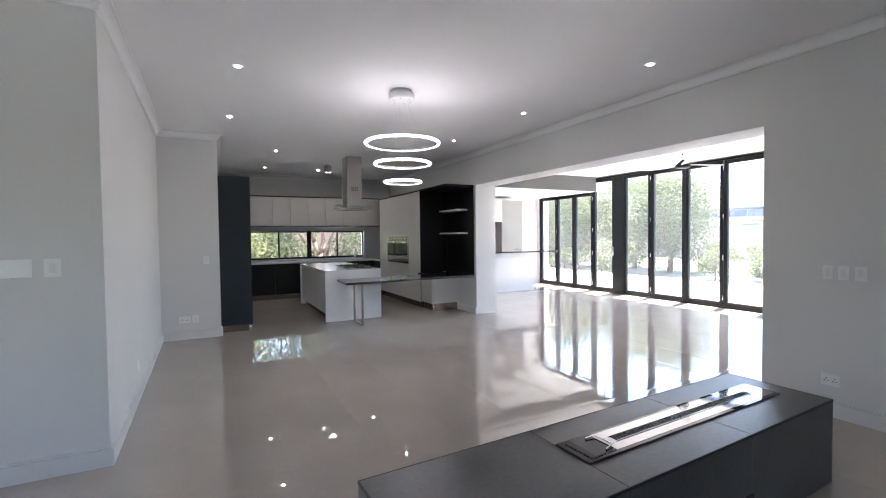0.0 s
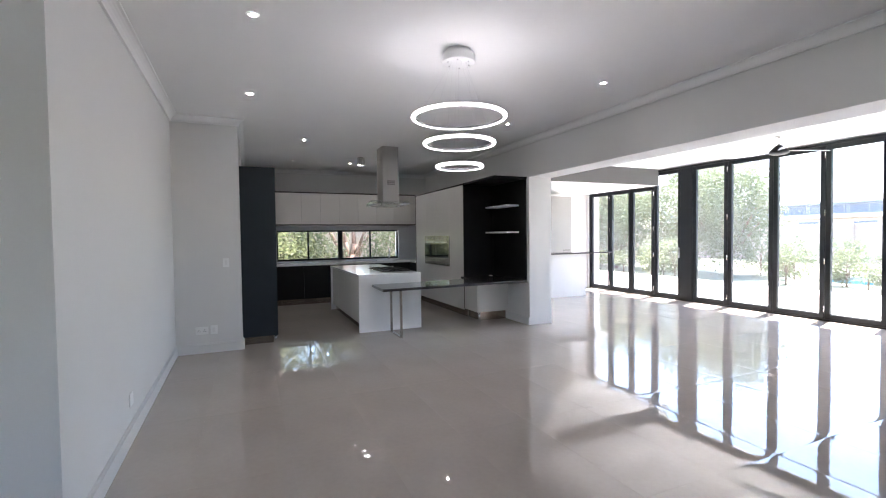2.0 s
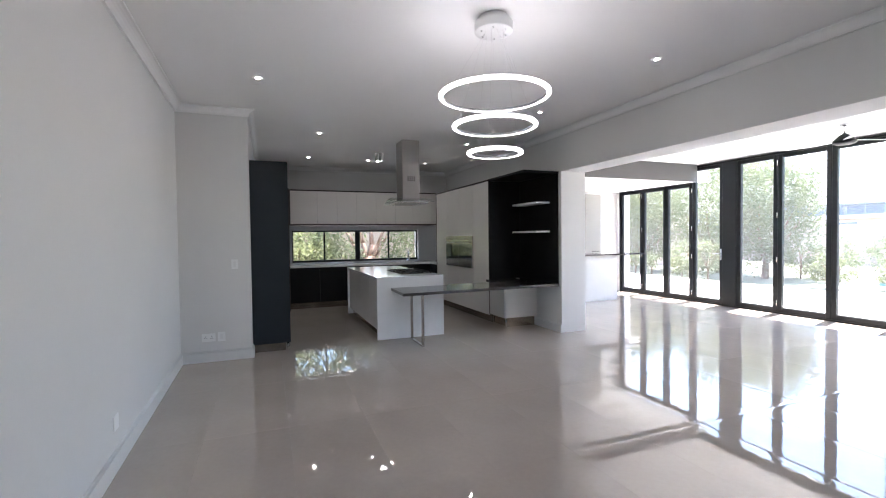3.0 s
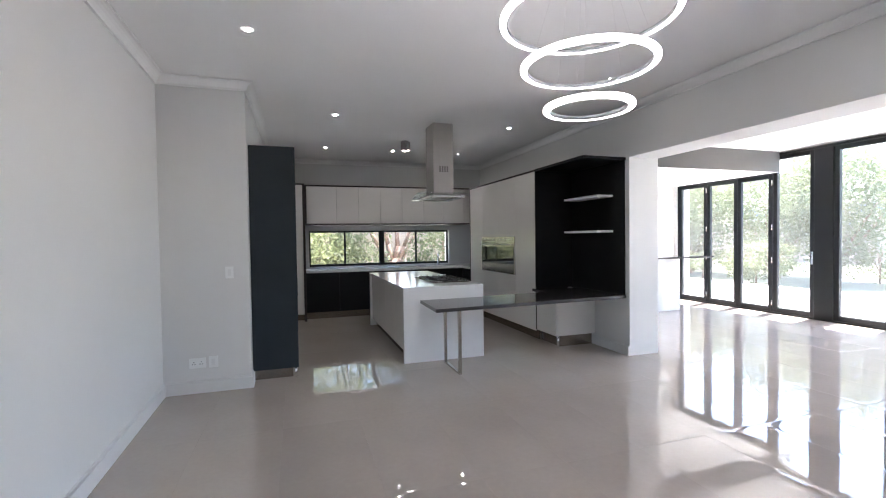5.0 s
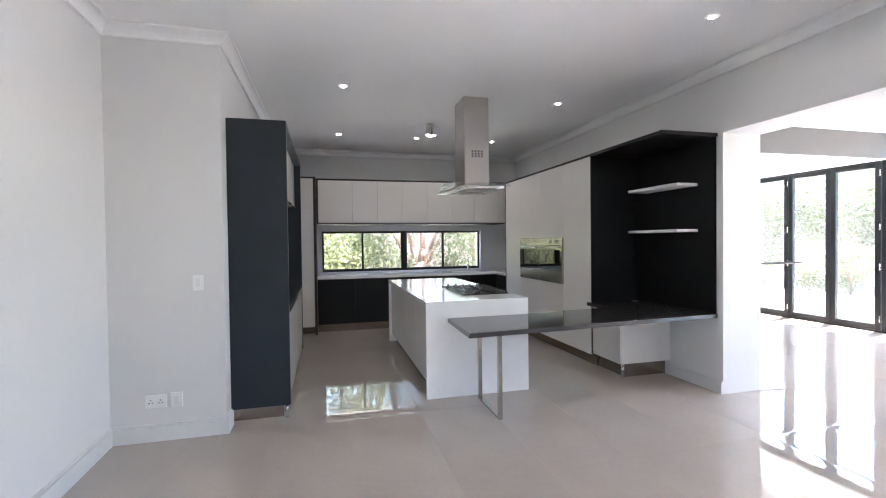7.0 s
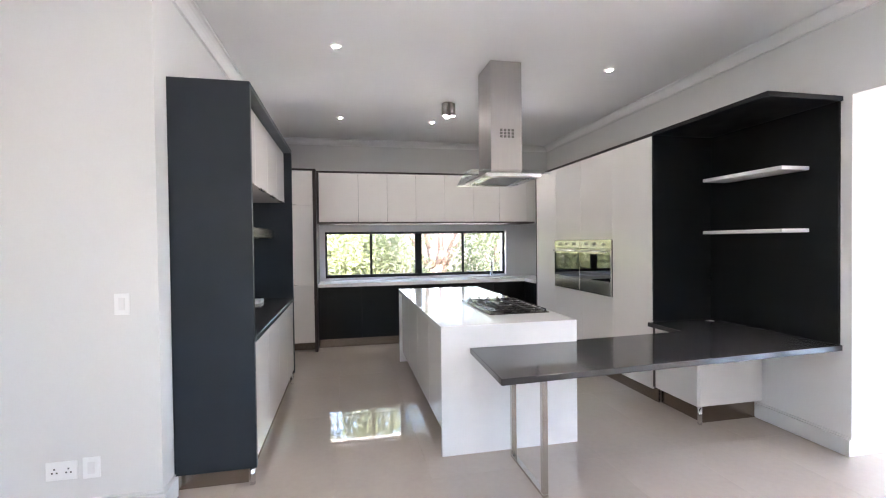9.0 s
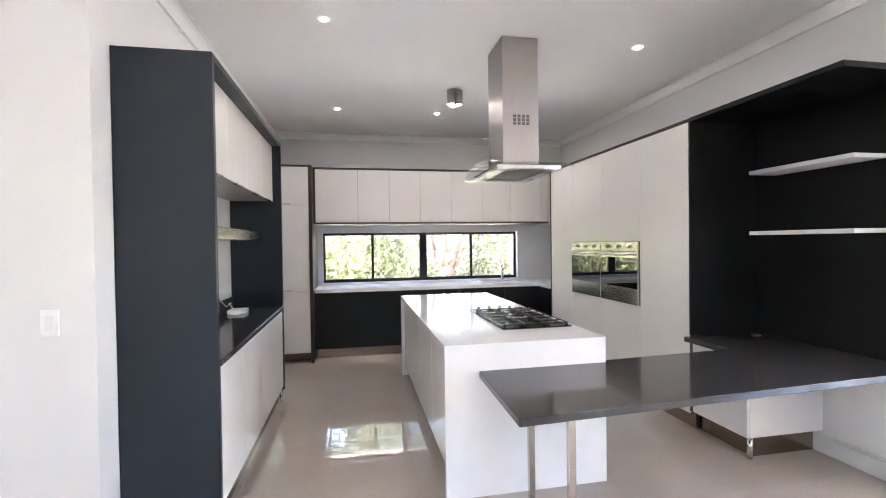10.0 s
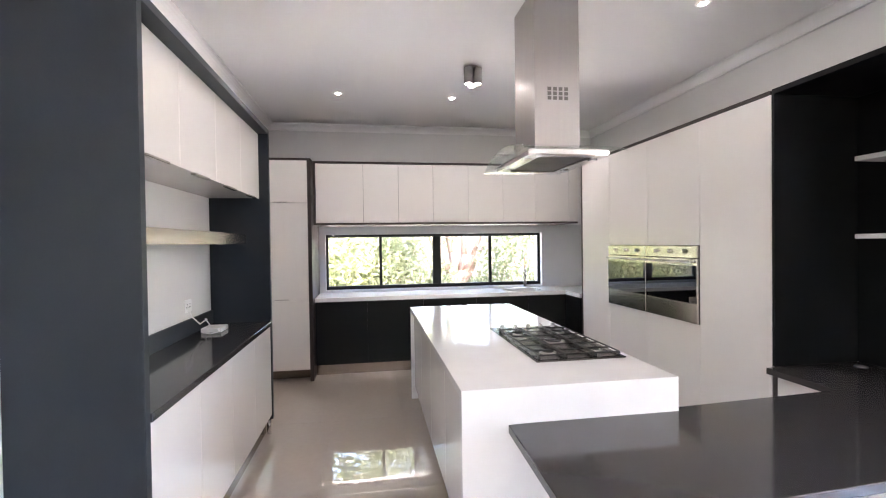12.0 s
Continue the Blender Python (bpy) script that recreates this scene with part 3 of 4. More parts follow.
for x0, x1 in ((2.88, 3.03), (3.035, 3.20), (3.205, 3.355)):
    bm = box(x0, x0 + 0.008, 8.24, 8.985, HZ + 0.022, HZ + 0.030, 0.002)
    box(x1 - 0.008, x1, 8.24, 8.985, HZ + 0.022, HZ + 0.030, 0.002, bm)
    for y in (8.244, 8.35, 8.48, 8.61, 8.74, 8.87, 8.977):
        box(x0, x1, y - 0.004, y + 0.004, HZ + 0.022, HZ + 0.030, 0.002, bm)
    for y in (8.246, 8.978):
        for x in (x0 + 0.006, x1 - 0.006):
            box(x - 0.006, x + 0.006, y - 0.006, y + 0.006, HZ + 0.008, HZ + 0.023, bm=bm)
    part("pan_support", bm, M_IRON, hob, "cast iron pan support")
for i in range(5):
    x = 2.93 + 0.095 * i
    bm = lathe(x, 9.07, [(0.021, HZ + 0.008), (0.021, HZ + 0.012), (0.016, HZ + 0.014), (0.014, HZ + 0.036), (0.011, HZ + 0.038)], 16)
    part("knob", bm, M_CHROME, hob, "small steel control knob")

# extractor hood
hood = thing("extractor_hood", (3.19, 8.85, 2.05), "stainless steel island extractor hood with curved glass", "extractor hood")
part("duct", box(3.003, 3.293, 8.574, 8.945, 2.09, 2.78, 0.0005), M_STEEL, hood)
part("duct_sleeve", box(3.004, 3.292, 8.575, 8.944, 2.78, CEIL, 0.0005), M_STEEL, hood)
for i in range(4):
    for j in range(3):
        part("vent_slot", box(3.086 + 0.036 * i, 3.110 + 0.036 * i, 8.5725, 8.575, 2.416 + 0.028 * j, 2.438 + 0.028 * j), M_SLOT, hood)
HBX0, HBX1, HBY0, HBY1 = 2.915, 3.418, 8.452, 9.12
# a hollow tray: rails round a recessed filter
for a, b in ((HBX0, HBX0 + 0.085), (HBX1 - 0.085, HBX1)):
    part("side_rail", box(a, b, HBY0, HBY1, 2.052, 2.080, 0.003), M_POLISH, hood, "polished steel rail with a lamp")
for a, b in ((HBY0, HBY0 + 0.05), (HBY1 - 0.05, HBY1)):
    part("end_rail", box(HBX0 + 0.086, HBX1 - 0.086, a, b, 2.052, 2.080, 0.003), M_STEELH, hood)
part("tray", box(HBX0 + 0.002, HBX1 - 0.002, HBY0 + 0.001, HBY1 - 0.001, 2.0805, 2.090), M_STEEL, hood)
for k in range(2):
    a = HBY0 + 0.056 + k * 0.28
    fl = part("filter", box(HBX0 + 0.09, HBX1 - 0.09, a, a + 0.272, 2.064, 2.0795), M_SLOT, hood, "grey mesh grease filter")
    for m in range(9):
        part("mesh_bar", box(HBX0 + 0.095, HBX1 - 0.095, a + 0.014 + m * 0.03, a + 0.020 + m * 0.03, 2.060, 2.0635), M_STEEL, fl)
part("front_band", box(HBX0, HBX1, HBY0 - 0.005, HBY0 - 0.0005, 2.060, 2.088, 0.001), M_POLISH, hood, "bright polished steel front band")
for x in (HBX0 + 0.042, HBX1 - 0.042):
    for y in (HBY0 + 0.12, HBY1 - 0.14):
        part("lamp", lathe(x, y, [(0.030, 2.0515), (0.030, 2.046), (0.022, 2.0455)], 20), M_CHROME, hood, "small round hood lamp")
# the glass: one sheet arched along the island
bm = bmesh.new()
N = 20
rows = []
for k in range(N + 1):
    y = 8.32 + 0.92 * k / N
    z = 2.148 - 0.088 * ((y - 8.78) / 0.46) ** 2
    rows.append([[bm.verts.new((x, y, z + dz)) for dz in (0, 0.008)] for x in (2.852, 3.456)])
for a, b in zip(rows, rows[1:]):
    for d in (0, 1):
        bm.faces.new((a[0][d], a[1][d], b[1][d], b[0][d])).smooth = True
    for e in (0, 1):
        bm.faces.new((a[e][0], a[e][1], b[e][1], b[e][0]))
for r in (rows[0], rows[-1]):
    bm.faces.new((r[0][0], r[0][1], r[1][1], r[1][0]))
bmesh.ops.recalc_face_normals(bm, faces=bm.faces)
part("glass_canopy", bm, M_HGLASS, hood, "arched clear glass canopy")

# ---- back run ----
YU, YBASE = 11.36, 11.37
up = [1.372, 1.92, 2.756, 3.632, 4.50]
seams = [1.372, 1.92, 2.336, 2.756, 3.192, 3.632, 4.05, 4.50]
for a, b in zip(up, up[1:]):
    u = thing("wall_cabinet", ((a + b) / 2, 11.6, 1.80), "white gloss wall cabinet above the window", "cabinet", "wall cabinets")
    part("carcass", box(a, b, YU + 0.021, YB - 0.002, 1.80, 2.497), M_EDGE, u)
    for c, d in zip(seams, seams[1:]):
        if c >= a - 0.01 and d <= b + 0.01:
            part("door", door_panel(None, "y", YU, c, d, 1.80, 2.497), M_WHITE, u)
fr = thing("cabinet_fascia", (2.9, 11.5, 1.78), "thin dark frame round the wall cabinets", "cabinet trim")
part("top_strip", box(1.345, 4.62, YU - 0.008, YB - 0.002, 2.499, 2.523, 0.002), M_EDGE, fr)
part("bottom_strip", box(1.345, 4.62, YU - 0.008, YB - 0.002, 1.776, 1.799, 0.002), M_EDGE, fr)
part("side_strip", box(1.345, 1.37, YU - 0.008, YB - 0.002, 1.80, 2.498, 0.002), M_EDGE, fr)
part("end_filler", box(4.502, 4.62, YU, YB - 0.002, 1.80, 2.498), M_WHITE, fr)

tl = thing("tall_cabinet", (1.0, 11.5, 0.0), "tall white gloss fridge cabinet with three doors", "cabinet")
YT = 11.20
part("carcass", box(XN + 0.002, 1.300, YT + 0.021, YB - 0.002, 0.13, 2.50), M_WHITE, tl)
for z0, z1 in ((0.15, 0.922), (0.926, 2.02), (2.024, 2.50)):
    d = part("door", door_panel(None, "y", YT, XN + 0.002, 1.300, z0, z1), M_WHITE, tl)
    if z0 > 0.5:
        part("handle", box(0.93, 1.08, YT - 0.006, YT - 0.0005, z0 + 0.002, z0 + 0.012, 0.001), M_STEEL, d, "slim edge pull")
part("side_panel", box(1.302, 1.342, YT - 0.006, YB - 0.002, 0.0, 2.525, 0.002), M_EDGE, tl)
part("top_strip", box(XN + 0.002, 1.301, YT - 0.006, YB - 0.002, 2.502, 2.525, 0.002), M_EDGE, tl)
part("plinth", box(XN + 0.002, 1.301, YT + 0.16, YT + 0.175, 0.002, 0.13), M_PLINTH, tl, "brushed steel plinth")

bs = [1.345, 1.95, 2.62, 3.28, 3.95, 4.47]
for a, b in zip(bs, bs[1:]):
    u = thing("base_cabinet", ((a + b) / 2, 11.6, 0.0), "matt black kitchen base cabinet under the window", "cabinet", "base cabinets")
    part("carcass", box(a, b, YBASE + 0.021, YB - 0.002, 0.13, 0.872), M_BLACK, u)
    part("door", door_panel(None, "y", YBASE, a, b, 0.13, 0.868), M_BLACK, u)
    part("plinth", box(a, b, YBASE + 0.06, YBASE + 0.075, 0.002, 0.13), M_PLINTH, u, "brushed steel plinth")
ret = thing("base_cabinet", (4.8, 11.4, 0.0), "matt black corner base cabinet", "cabinet", "base cabinets")
part("carcass", box(4.47, XR - 0.002, 10.97, YB - 0.002, 0.13, 0.872), M_BLACK, ret)
part("front", box(4.45, 4.469, 10.97, 11.369, 0.13, 0.868, 0.001), M_BLACK, ret)
part("plinth", box(4.52, 4.535, 10.97, 11.42, 0.002, 0.13), M_PLINTH, ret)
ct = thing("worktop", (3.0, 11.6, 0.874), "white quartz worktop with a pale splashback", "worktop")
SX0, SX1, SY0, SY1 = 3.72, 4.20, 11.47, 11.80
bm = box(1.345, SX0, YBASE - 0.012, YB - 0.002, 0.874, 0.920)
box(SX1, XR - 0.002, YBASE - 0.012, YB - 0.002, 0.874, 0.920, bm=bm)
box(SX0, SX1, YBASE - 0.012, SY0, 0.874, 0.920, bm=bm)
box(SX0, SX1, SY1, YB - 0.002, 0.874, 0.920, bm=bm)
box(4.445, XR - 0.002, 10.96, YBASE - 0.012, 0.874, 0.920, bm=bm)
part("slab", bm, M_QUARTZ, ct)
part("sill", box(WX0 + 0.002, WX1 - 0.002, YB - 0.001, YB + 0.05, 0.921, 0.955), M_QUARTZ, ct)
bm = box(1.345, WX0, YB - 0.016, YB - 0.002, 0.921, 1.774)
box(WX1, XR - 0.002, YB - 0.016, YB - 0.002, 0.921, 1.774, bm=bm)
box(WX0, WX1, YB - 0.016, YB - 0.002, WZ1, 1.774, bm=bm)
box(WX0, WX1, YB - 0.016, YB - 0.002, 0.921, WZ0, bm=bm)
part("splashback", bm, M_SPLASH, ct, "pale grey splashback")
sk = thing("sink", (3.95, 11.63, 0.75), "undermounted stainless steel sink", "sink")
bm = box(SX0 - 0.01, SX0, SY0, SY1, 0.72, 0.873)
box(SX1, SX1 + 0.01, SY0, SY1, 0.72, 0.873, bm=bm)
box(SX0, SX1, SY0 - 0.01, SY0, 0.72, 0.873, bm=bm)
box(SX0, SX1, SY1, SY1 + 0.01, 0.72, 0.873, bm=bm)
box(SX0, SX1, SY0, SY1, 0.72, 0.728, bm=bm)
part("bowl", bm, M_STEEL, sk)
fa = thing("kitchen_tap", (4.08, 11.86, 0.92), "chrome mixer tap beside the sink", "tap")
bm = lathe(4.08, 11.86, [(0.026, 0.92), (0.026, 0.935), (0.020, 0.94), (0.020, 1.13), (0.022, 1.14), (0.018, 1.16)], 20)
part("body", bm, M_CHROME, fa)
part("spout", pipe([(4.08, 11.85, 1.08), (4.07, 11.80, 1.12), (4.05, 11.72, 1.125), (4.04, 11.68, 1.11), (4.04, 11.675, 1.09)], 0.011), M_CHROME, fa)
part("lever", tube((4.08, 11.86, 1.16), (4.11, 11.86, 1.21), 0.007, n=10), M_CHROME, fa)

# ---- dresser on the left ----
dr = thing("kitchen_dresser", (0.95, 8.7, 0.0), "tall charcoal kitchen dresser with white doors and open niche", "dresser")
DY0, DY1, DX1 = 7.742, 9.86, 1.184
part("side_panel", box(XN + 0.002, DX1, DY0, DY0 + 0.04, 0.115, 2.50, 0.002), M_CHAR, dr)
part("side_panel", box(XN + 0.002, DX1, DY1 - 0.04, DY1, 0.115, 2.50, 0.002), M_CHAR, dr)
part("top_panel", box(XN + 0.002, DX1, DY0 + 0.041, DY1 - 0.041, 2.462, 2.50, 0.002), M_CHAR, dr)
part("upper_carcass", box(XN + 0.002, 1.088, DY0 + 0.041, DY1 - 0.041, 1.935, 2.461), M_WHITE, dr)
for i in range(4):
    a = DY0 + 0.041 + (DY1 - DY0 - 0.082) * i / 4
    b = DY0 + 0.041 + (DY1 - DY0 - 0.082) * (i + 1) / 4
    d = part("door", door_panel(None, "X", 1.108, a, b, 1.93, 2.458), M_WHITE, dr)
    part("handle", box(1.098, 1.124, a + 0.15, b - 0.15, 1.918, 1.9295, 0.002), M_STEELH, d, "slim edge pull")
    d = part("door", door_panel(None, "X", 1.176, a, b, 0.15, 0.885), M_WHITE, dr)
part("lower_carcass", box(XN + 0.002, 1.157, DY0 + 0.041, DY1 - 0.041, 0.15, 0.888), M_WHITE, dr)
part("counter", box(XN + 0.002, DX1 + 0.006, DY0 + 0.041, DY1 - 0.041, 0.890, 0.925, 0.002), M_DESK, dr, "dark quartz counter")
part("upstand", box(XN + 0.002, XN + 0.02, DY0 + 0.041, DY1 - 0.041, 0.926, 1.035, 0.001), M_CHAR, dr)
part("shelf", box(XN + 0.002, 1.00, DY0 + 0.041, DY1 - 0.041, 1.560, 1.643, 0.002), M_STEELH, dr, "polished steel shelf")
part("plinth", box(XN + 0.002, DX1 - 0.06, DY0 + 0.06, DY1 - 0.02, 0.002, 0.114), M_PLINTH, dr, "brushed steel plinth")
for y in (DY0 + 0.035, DY1 - 0.05):
    part("leg", tube((DX1 - 0.03, y, 0.0), (DX1 - 0.03, y, 0.114), 0.016), M_CHROME, dr, "round chrome leg")
rt = thing("router", (0.84, 9.47, 0.925), "small white router on the dark counter", "router")
part("case", box(0.79, 0.93, 9.40, 9.56, 0.926, 0.958, 0.004, seg=2), M_PLASTIC, rt)
part("cable", pipe([(0.80, 9.55, 0.945), (0.78, 9.60, 0.96), (0.76, 9.58, 1.00), (0.80, 9.50, 1.01), (0.78, 9.42, 0.99), (0.75, 9.36, 1.05), (0.735, 9.34, 1.11)], 0.005), M_PLASTIC, rt)
part("cable", pipe([(0.90, 9.41, 0.945), (0.93, 9.36, 0.94), (0.88, 9.33, 0.931), (0.82, 9.36, 0.935), (0.80, 9.40, 0.945)], 0.004), M_PLASTIC, rt)


# ---- switches and sockets ----
def plate(kind, c, axis, w, h, detail):
    """A wall plate centred on c. axis: '-y' or '-x', the way it faces, '+x' too."""
    names = {"socket": "wall_socket", "switch": "light_switch", "blank": "cover_plate"}
    labels = {"socket": "white plastic wall socket with pin holes", "switch": "white plastic light switch", "blank": "white plastic cover plate"}
    p = thing(names[kind], c, labels[kind], kind if kind != "blank" else "plate")
    x, y, z = c

    def bx(u0, u1, v0, v1, d0, d1, bev):
        if axis == "-y":
            return box(x + u0, x + u1, y - d1, y - d0, z + v0, z + v1, bev)
        if axis == "-x":
            return box(x - d1, x - d0, y + u0, y + u1, z + v0, z + v1, bev)
        return box(x + d0, x + d1, y + u0, y + u1, z + v0, z + v1, bev)
    part("plate", bx(-w / 2, w / 2, -h / 2, h / 2, 0.0, 0.008, 0.003), M_PLASTIC, p)
    if detail == "rocker":
        part("rocker", bx(-w * 0.2, w * 0.2, -h * 0.28, h * 0.28, 0.0082, 0.012, 0.001), M_TRIM, p)
    if detail == "double":
        part("rocker", bx(-w * 0.22, -w * 0.02, -h * 0.25, h * 0.25, 0.0082, 0.012, 0.001), M_TRIM, p)
        part("rocker", bx(w * 0.02, w * 0.22, -h * 0.25, h * 0.25, 0.0082, 0.012, 0.001), M_TRIM, p)
    if detail == "pins":
        for s in (-0.22, 0.22):
            for u, v in ((0, 0.011), (-0.011, -0.009), (0.011, -0.009)):
                part("pin_hole", bx(s * w + u - 0.004, s * w + u + 0.004, v - 0.004, v + 0.004, 0.0078, 0.0086, 0), M_DARKHOLE, p)
    return p


plate("blank", (-0.44, YC, 1.335), "-y", 0.15, 0.115, "")
plate("switch", (-0.265, YC, 1.335), "-y", 0.085, 0.115, "rocker")
plate("switch", (0.54, YN, 1.182), "-y", 0.075, 0.118, "rocker")
plate("socket", (0.234, YN, 0.296), "-y", 0.15, 0.10, "pins")
plate("blank", (0.375, YN, 0.298), "-y", 0.085, 0.115, "rocker")
for y in (1.682, 1.58, 1.472):
    plate("switch", (XR, y, 1.172), "-x", 0.072, 0.115, "rocker" if y > 1.5 else "double")
plate("socket", (XR, 1.655, 0.296), "-x", 0.13, 0.10, "pins")
plate("socket", (XN + 0.001, 9.36, 1.13), "+x", 0.11, 0.09, "pins")
plate("blank", (XA + (XL - XA) * 0.352 + 0.001, 4.95, 0.30), "+x", 0.10, 0.10, "")


# ---- lamps ----
def downlight(x, y):
    d = thing("downlight", (x, y, CEIL), "small round recessed ceiling downlight, lit", "downlight", "downlights")
    part("rim", lathe(x, y, [(0.046, CEIL - 0.001), (0.044, CEIL - 0.006), (0.024, CEIL - 0.006), (0.0215, CEIL - 0.001)], 24, close=True), M_TRIM, d)
    part("lens", lathe(x, y, [(0.0145, CEIL - 0.001), (0.0135, CEIL - 0.004)], 20), M_LAMP, d, "glowing lens")
    return d


first = downlight(0.885, 4.42)
for x, y in ((0.87, 6.33), (4.33, 2.75), (4.28, 4.62), (4.25, 6.47), (1.688, 8.535), (1.695, 10.66), (2.88, 10.68), (4.175, 8.60), (4.13, 10.68)):
    copy_thing(first, pose(x, y, CEIL))
cl = thing("ceiling_spot", (2.907, 9.826, CEIL), "cluster of three brushed steel cylinder ceiling spots", "ceiling light")
part("base", lathe(2.907, 9.826, [(0.055, CEIL - 0.001), (0.055, CEIL - 0.018)], 28), M_STEEL, cl)
for k in range(3):
    a = radians(90 + 120 * k)
    x, y = 2.907 + 0.047 * math.cos(a), 9.826 + 0.047 * math.sin(a)
    c = part("cylinder", lathe(x, y, [(0.039, CEIL - 0.018), (0.039, CEIL - 0.160), (0.034, CEIL - 0.160), (0.032, CEIL - 0.148)], 24), M_STEEL, cl)
    part("lens", lathe(x, y, [(0.024, CEIL - 0.150), (0.024, CEIL - 0.154)], 20), M_SPOT, c, "glowing lens")

# ring chandelier
RX, RY = 2.508, 4.441
ch = thing("ring_chandelier", (RX, RY, CEIL), "chandelier of three glowing led rings on wires", "chandelier")
ROSE = CEIL - 0.108
part("ceiling_rose", lathe(RX, RY, [(0.108, CEIL - 0.001), (0.108, CEIL - 0.036), (0.136, CEIL - 0.038), (0.140, CEIL - 0.042), (0.140, ROSE + 0.006), (0.136, ROSE), (0.02, ROSE)], 40), M_PLASTIC, ch, "white round ceiling plate")
RINGS = [(0.409, 2.522), (0.313, 2.299), (0.207, 2.101)]
for r, z in RINGS:
    rg = part("ring", lathe(RX, RY, [(r - 0.033, z + 0.010), (r - 0.029, z + 0.010), (r - 0.029, z - 0.010), (r - 0.033, z - 0.010)], 72, close=True), M_BLADE, ch, "slim grey metal ring channel")
    part("diffuser", lathe(RX, RY, [(r - 0.0285, z + 0.011), (r - 0.004, z + 0.011), (r, z + 0.007), (r, z - 0.007), (r - 0.004, z - 0.011), (r - 0.0285, z - 0.011)], 72, close=True), M_LED, rg, "glowing white diffuser")
for (r, z), ph in zip(RINGS, (20, 65, 110)):
    for k in range(3):
        a = radians(ph + 120 * k)
        part("wire", tube((RX + 0.07 * math.cos(a), RY + 0.07 * math.sin(a), ROSE), (RX + (r - 0.015) * math.cos(a), RY + (r - 0.015) * math.sin(a), z + 0.011), 0.0006, n=6), M_WIRE, ch)
for k in range(6):
    a = radians(60 * k)
    part("screw_cap", lathe(RX + 0.10 * math.cos(a), RY + 0.10 * math.sin(a), [(0.006, ROSE), (0.006, ROSE - 0.006), (0.003, ROSE - 0.008)], 12), M_CHROME, ch)

# ceiling fan in the sun room
FNX, FNY = 8.48, 5.31
fan = thing("ceiling_fan", (FNX, FNY, SUNCEIL), "grey ceiling fan with three slim blades", "ceiling fan")
part("rod", tube((FNX, FNY, 2.84), (FNX, FNY, SUNCEIL), 0.012), M_CHROME, fan)
part("canopy", lathe(FNX, FNY, [(0.06, SUNCEIL - 0.001), (0.055, SUNCEIL - 0.025), (0.02, SUNCEIL - 0.045)], 24), M_CHROME, fan)
part("motor", lathe(FNX, FNY, [(0.025, 2.865), (0.06, 2.84), (0.11, 2.79), (0.135, 2.755), (0.135, 2.735), (0.10, 2.715), (0.02, 2.705)], 32), M_ALU, fan)
for a in (-137, -22, 98):
    own = bmesh.new()
    ring = [(0.10, -0.045), (0.40, -0.075), (0.72, -0.065), (0.80, -0.03), (0.80, 0.03), (0.72, 0.055), (0.40, 0.055), (0.10, 0.045)]
    lo, hi = [[own.verts.new((u, v, z)) for u, v in ring] for z in (-0.004, 0.004)]
    own.faces.new(lo)
    own.faces.new(hi)
    for k in range(8):
        own.faces.new((lo[k], lo[(k + 1) % 8], hi[(k + 1) % 8], hi[k]))
    bmesh.ops.recalc_face_normals(own, faces=own.faces)
    bmesh.ops.transform(own, matrix=Matrix.Translation((FNX, FNY, 2.775)) @ Matrix.Rotation(radians(a), 4, "Z") @ Matrix.Rotation(radians(14), 4, "X"), verts=own.verts)
    part("blade", own, M_BLADE, fan)

# ---- fireplace block ----
fp = thing("fireplace_bench", (2.5, 1.4, 0.0), "low dark stone tiled bench with a gas burner", "fireplace")
FX0, FX1, FY0, FY1, FZ = 1.17, 3.92, 1.105, 1.71, 0.50
part("core", box(FX0 + 0.012, FX1 - 0.012, FY0 + 0.012, FY1 - 0.012, 0.0, FZ - 0.012), M_GROUT, fp)
for i in range(3):
    a, b = FX0 + (FX1 - FX0) * i / 3, FX0 + (FX1 - FX0) * (i + 1) / 3
    part("tile", box(a + 0.001, b - 0.001, FY0, FY1, FZ - 0.0115, FZ, 0.002), M_STONE, fp)
    part("tile", box(a + 0.001, b - 0.001, FY0, FY0 + 0.0115, 0.0, FZ - 0.013, 0.002), M_STONE, fp)
    part("tile", box(a + 0.001, b - 0.001, FY1 - 0.0115, FY1, 0.0, FZ - 0.013, 0.002), M_STONE, fp)
for a, b in ((FX0, FX0 + 0.0115), (FX1 - 0.0115, FX1)):
    part("tile", box(a, b, FY0 + 0.0125, FY1 - 0.0125, 0.0, FZ - 0.013, 0.002), M_STONE, fp)
for y0, y1 in ((FY0 - 0.001, FY0 + 0.005), (FY1 - 0.005, FY1 + 0.001)):
    part("edge_trim", box(FX0 - 0.001, FX1 + 0.001, y0, y1, FZ - 0.014, FZ + 0.0012, 0.001), M_DARKHOLE, fp, "thin black edge trim")
for x0, x1 in ((FX0 - 0.0015, FX0 + 0.005), (FX1 - 0.005, FX1 + 0.0015)):
    part("edge_trim", box(x0, x1, FY0 + 0.0052, FY1 - 0.0052, FZ - 0.014, FZ + 0.0012, 0.001), M_DARKHOLE, fp, "thin black edge trim")
bu = thing("gas_burner", (2.92, 1.435, FZ), "polished steel linear gas burner set in the bench", "gas burner")
BX0, BX1, BY0, BY1 = 2.085, 3.755, 1.328, 1.542
bm = box(BX0, BX1, BY0, BY1, FZ + 0.0005, FZ + 0.008, 0.003)
part("plate", bm, M_BLKGLASS, bu, "black polished surround")
part("steel_plate", box(BX0 + 0.035, BX1 - 0.02, BY0 + 0.022, BY1 - 0.022, FZ + 0.0081, FZ + 0.0095, 0.0005), M_BURN, bu, "mirror polished steel plate")
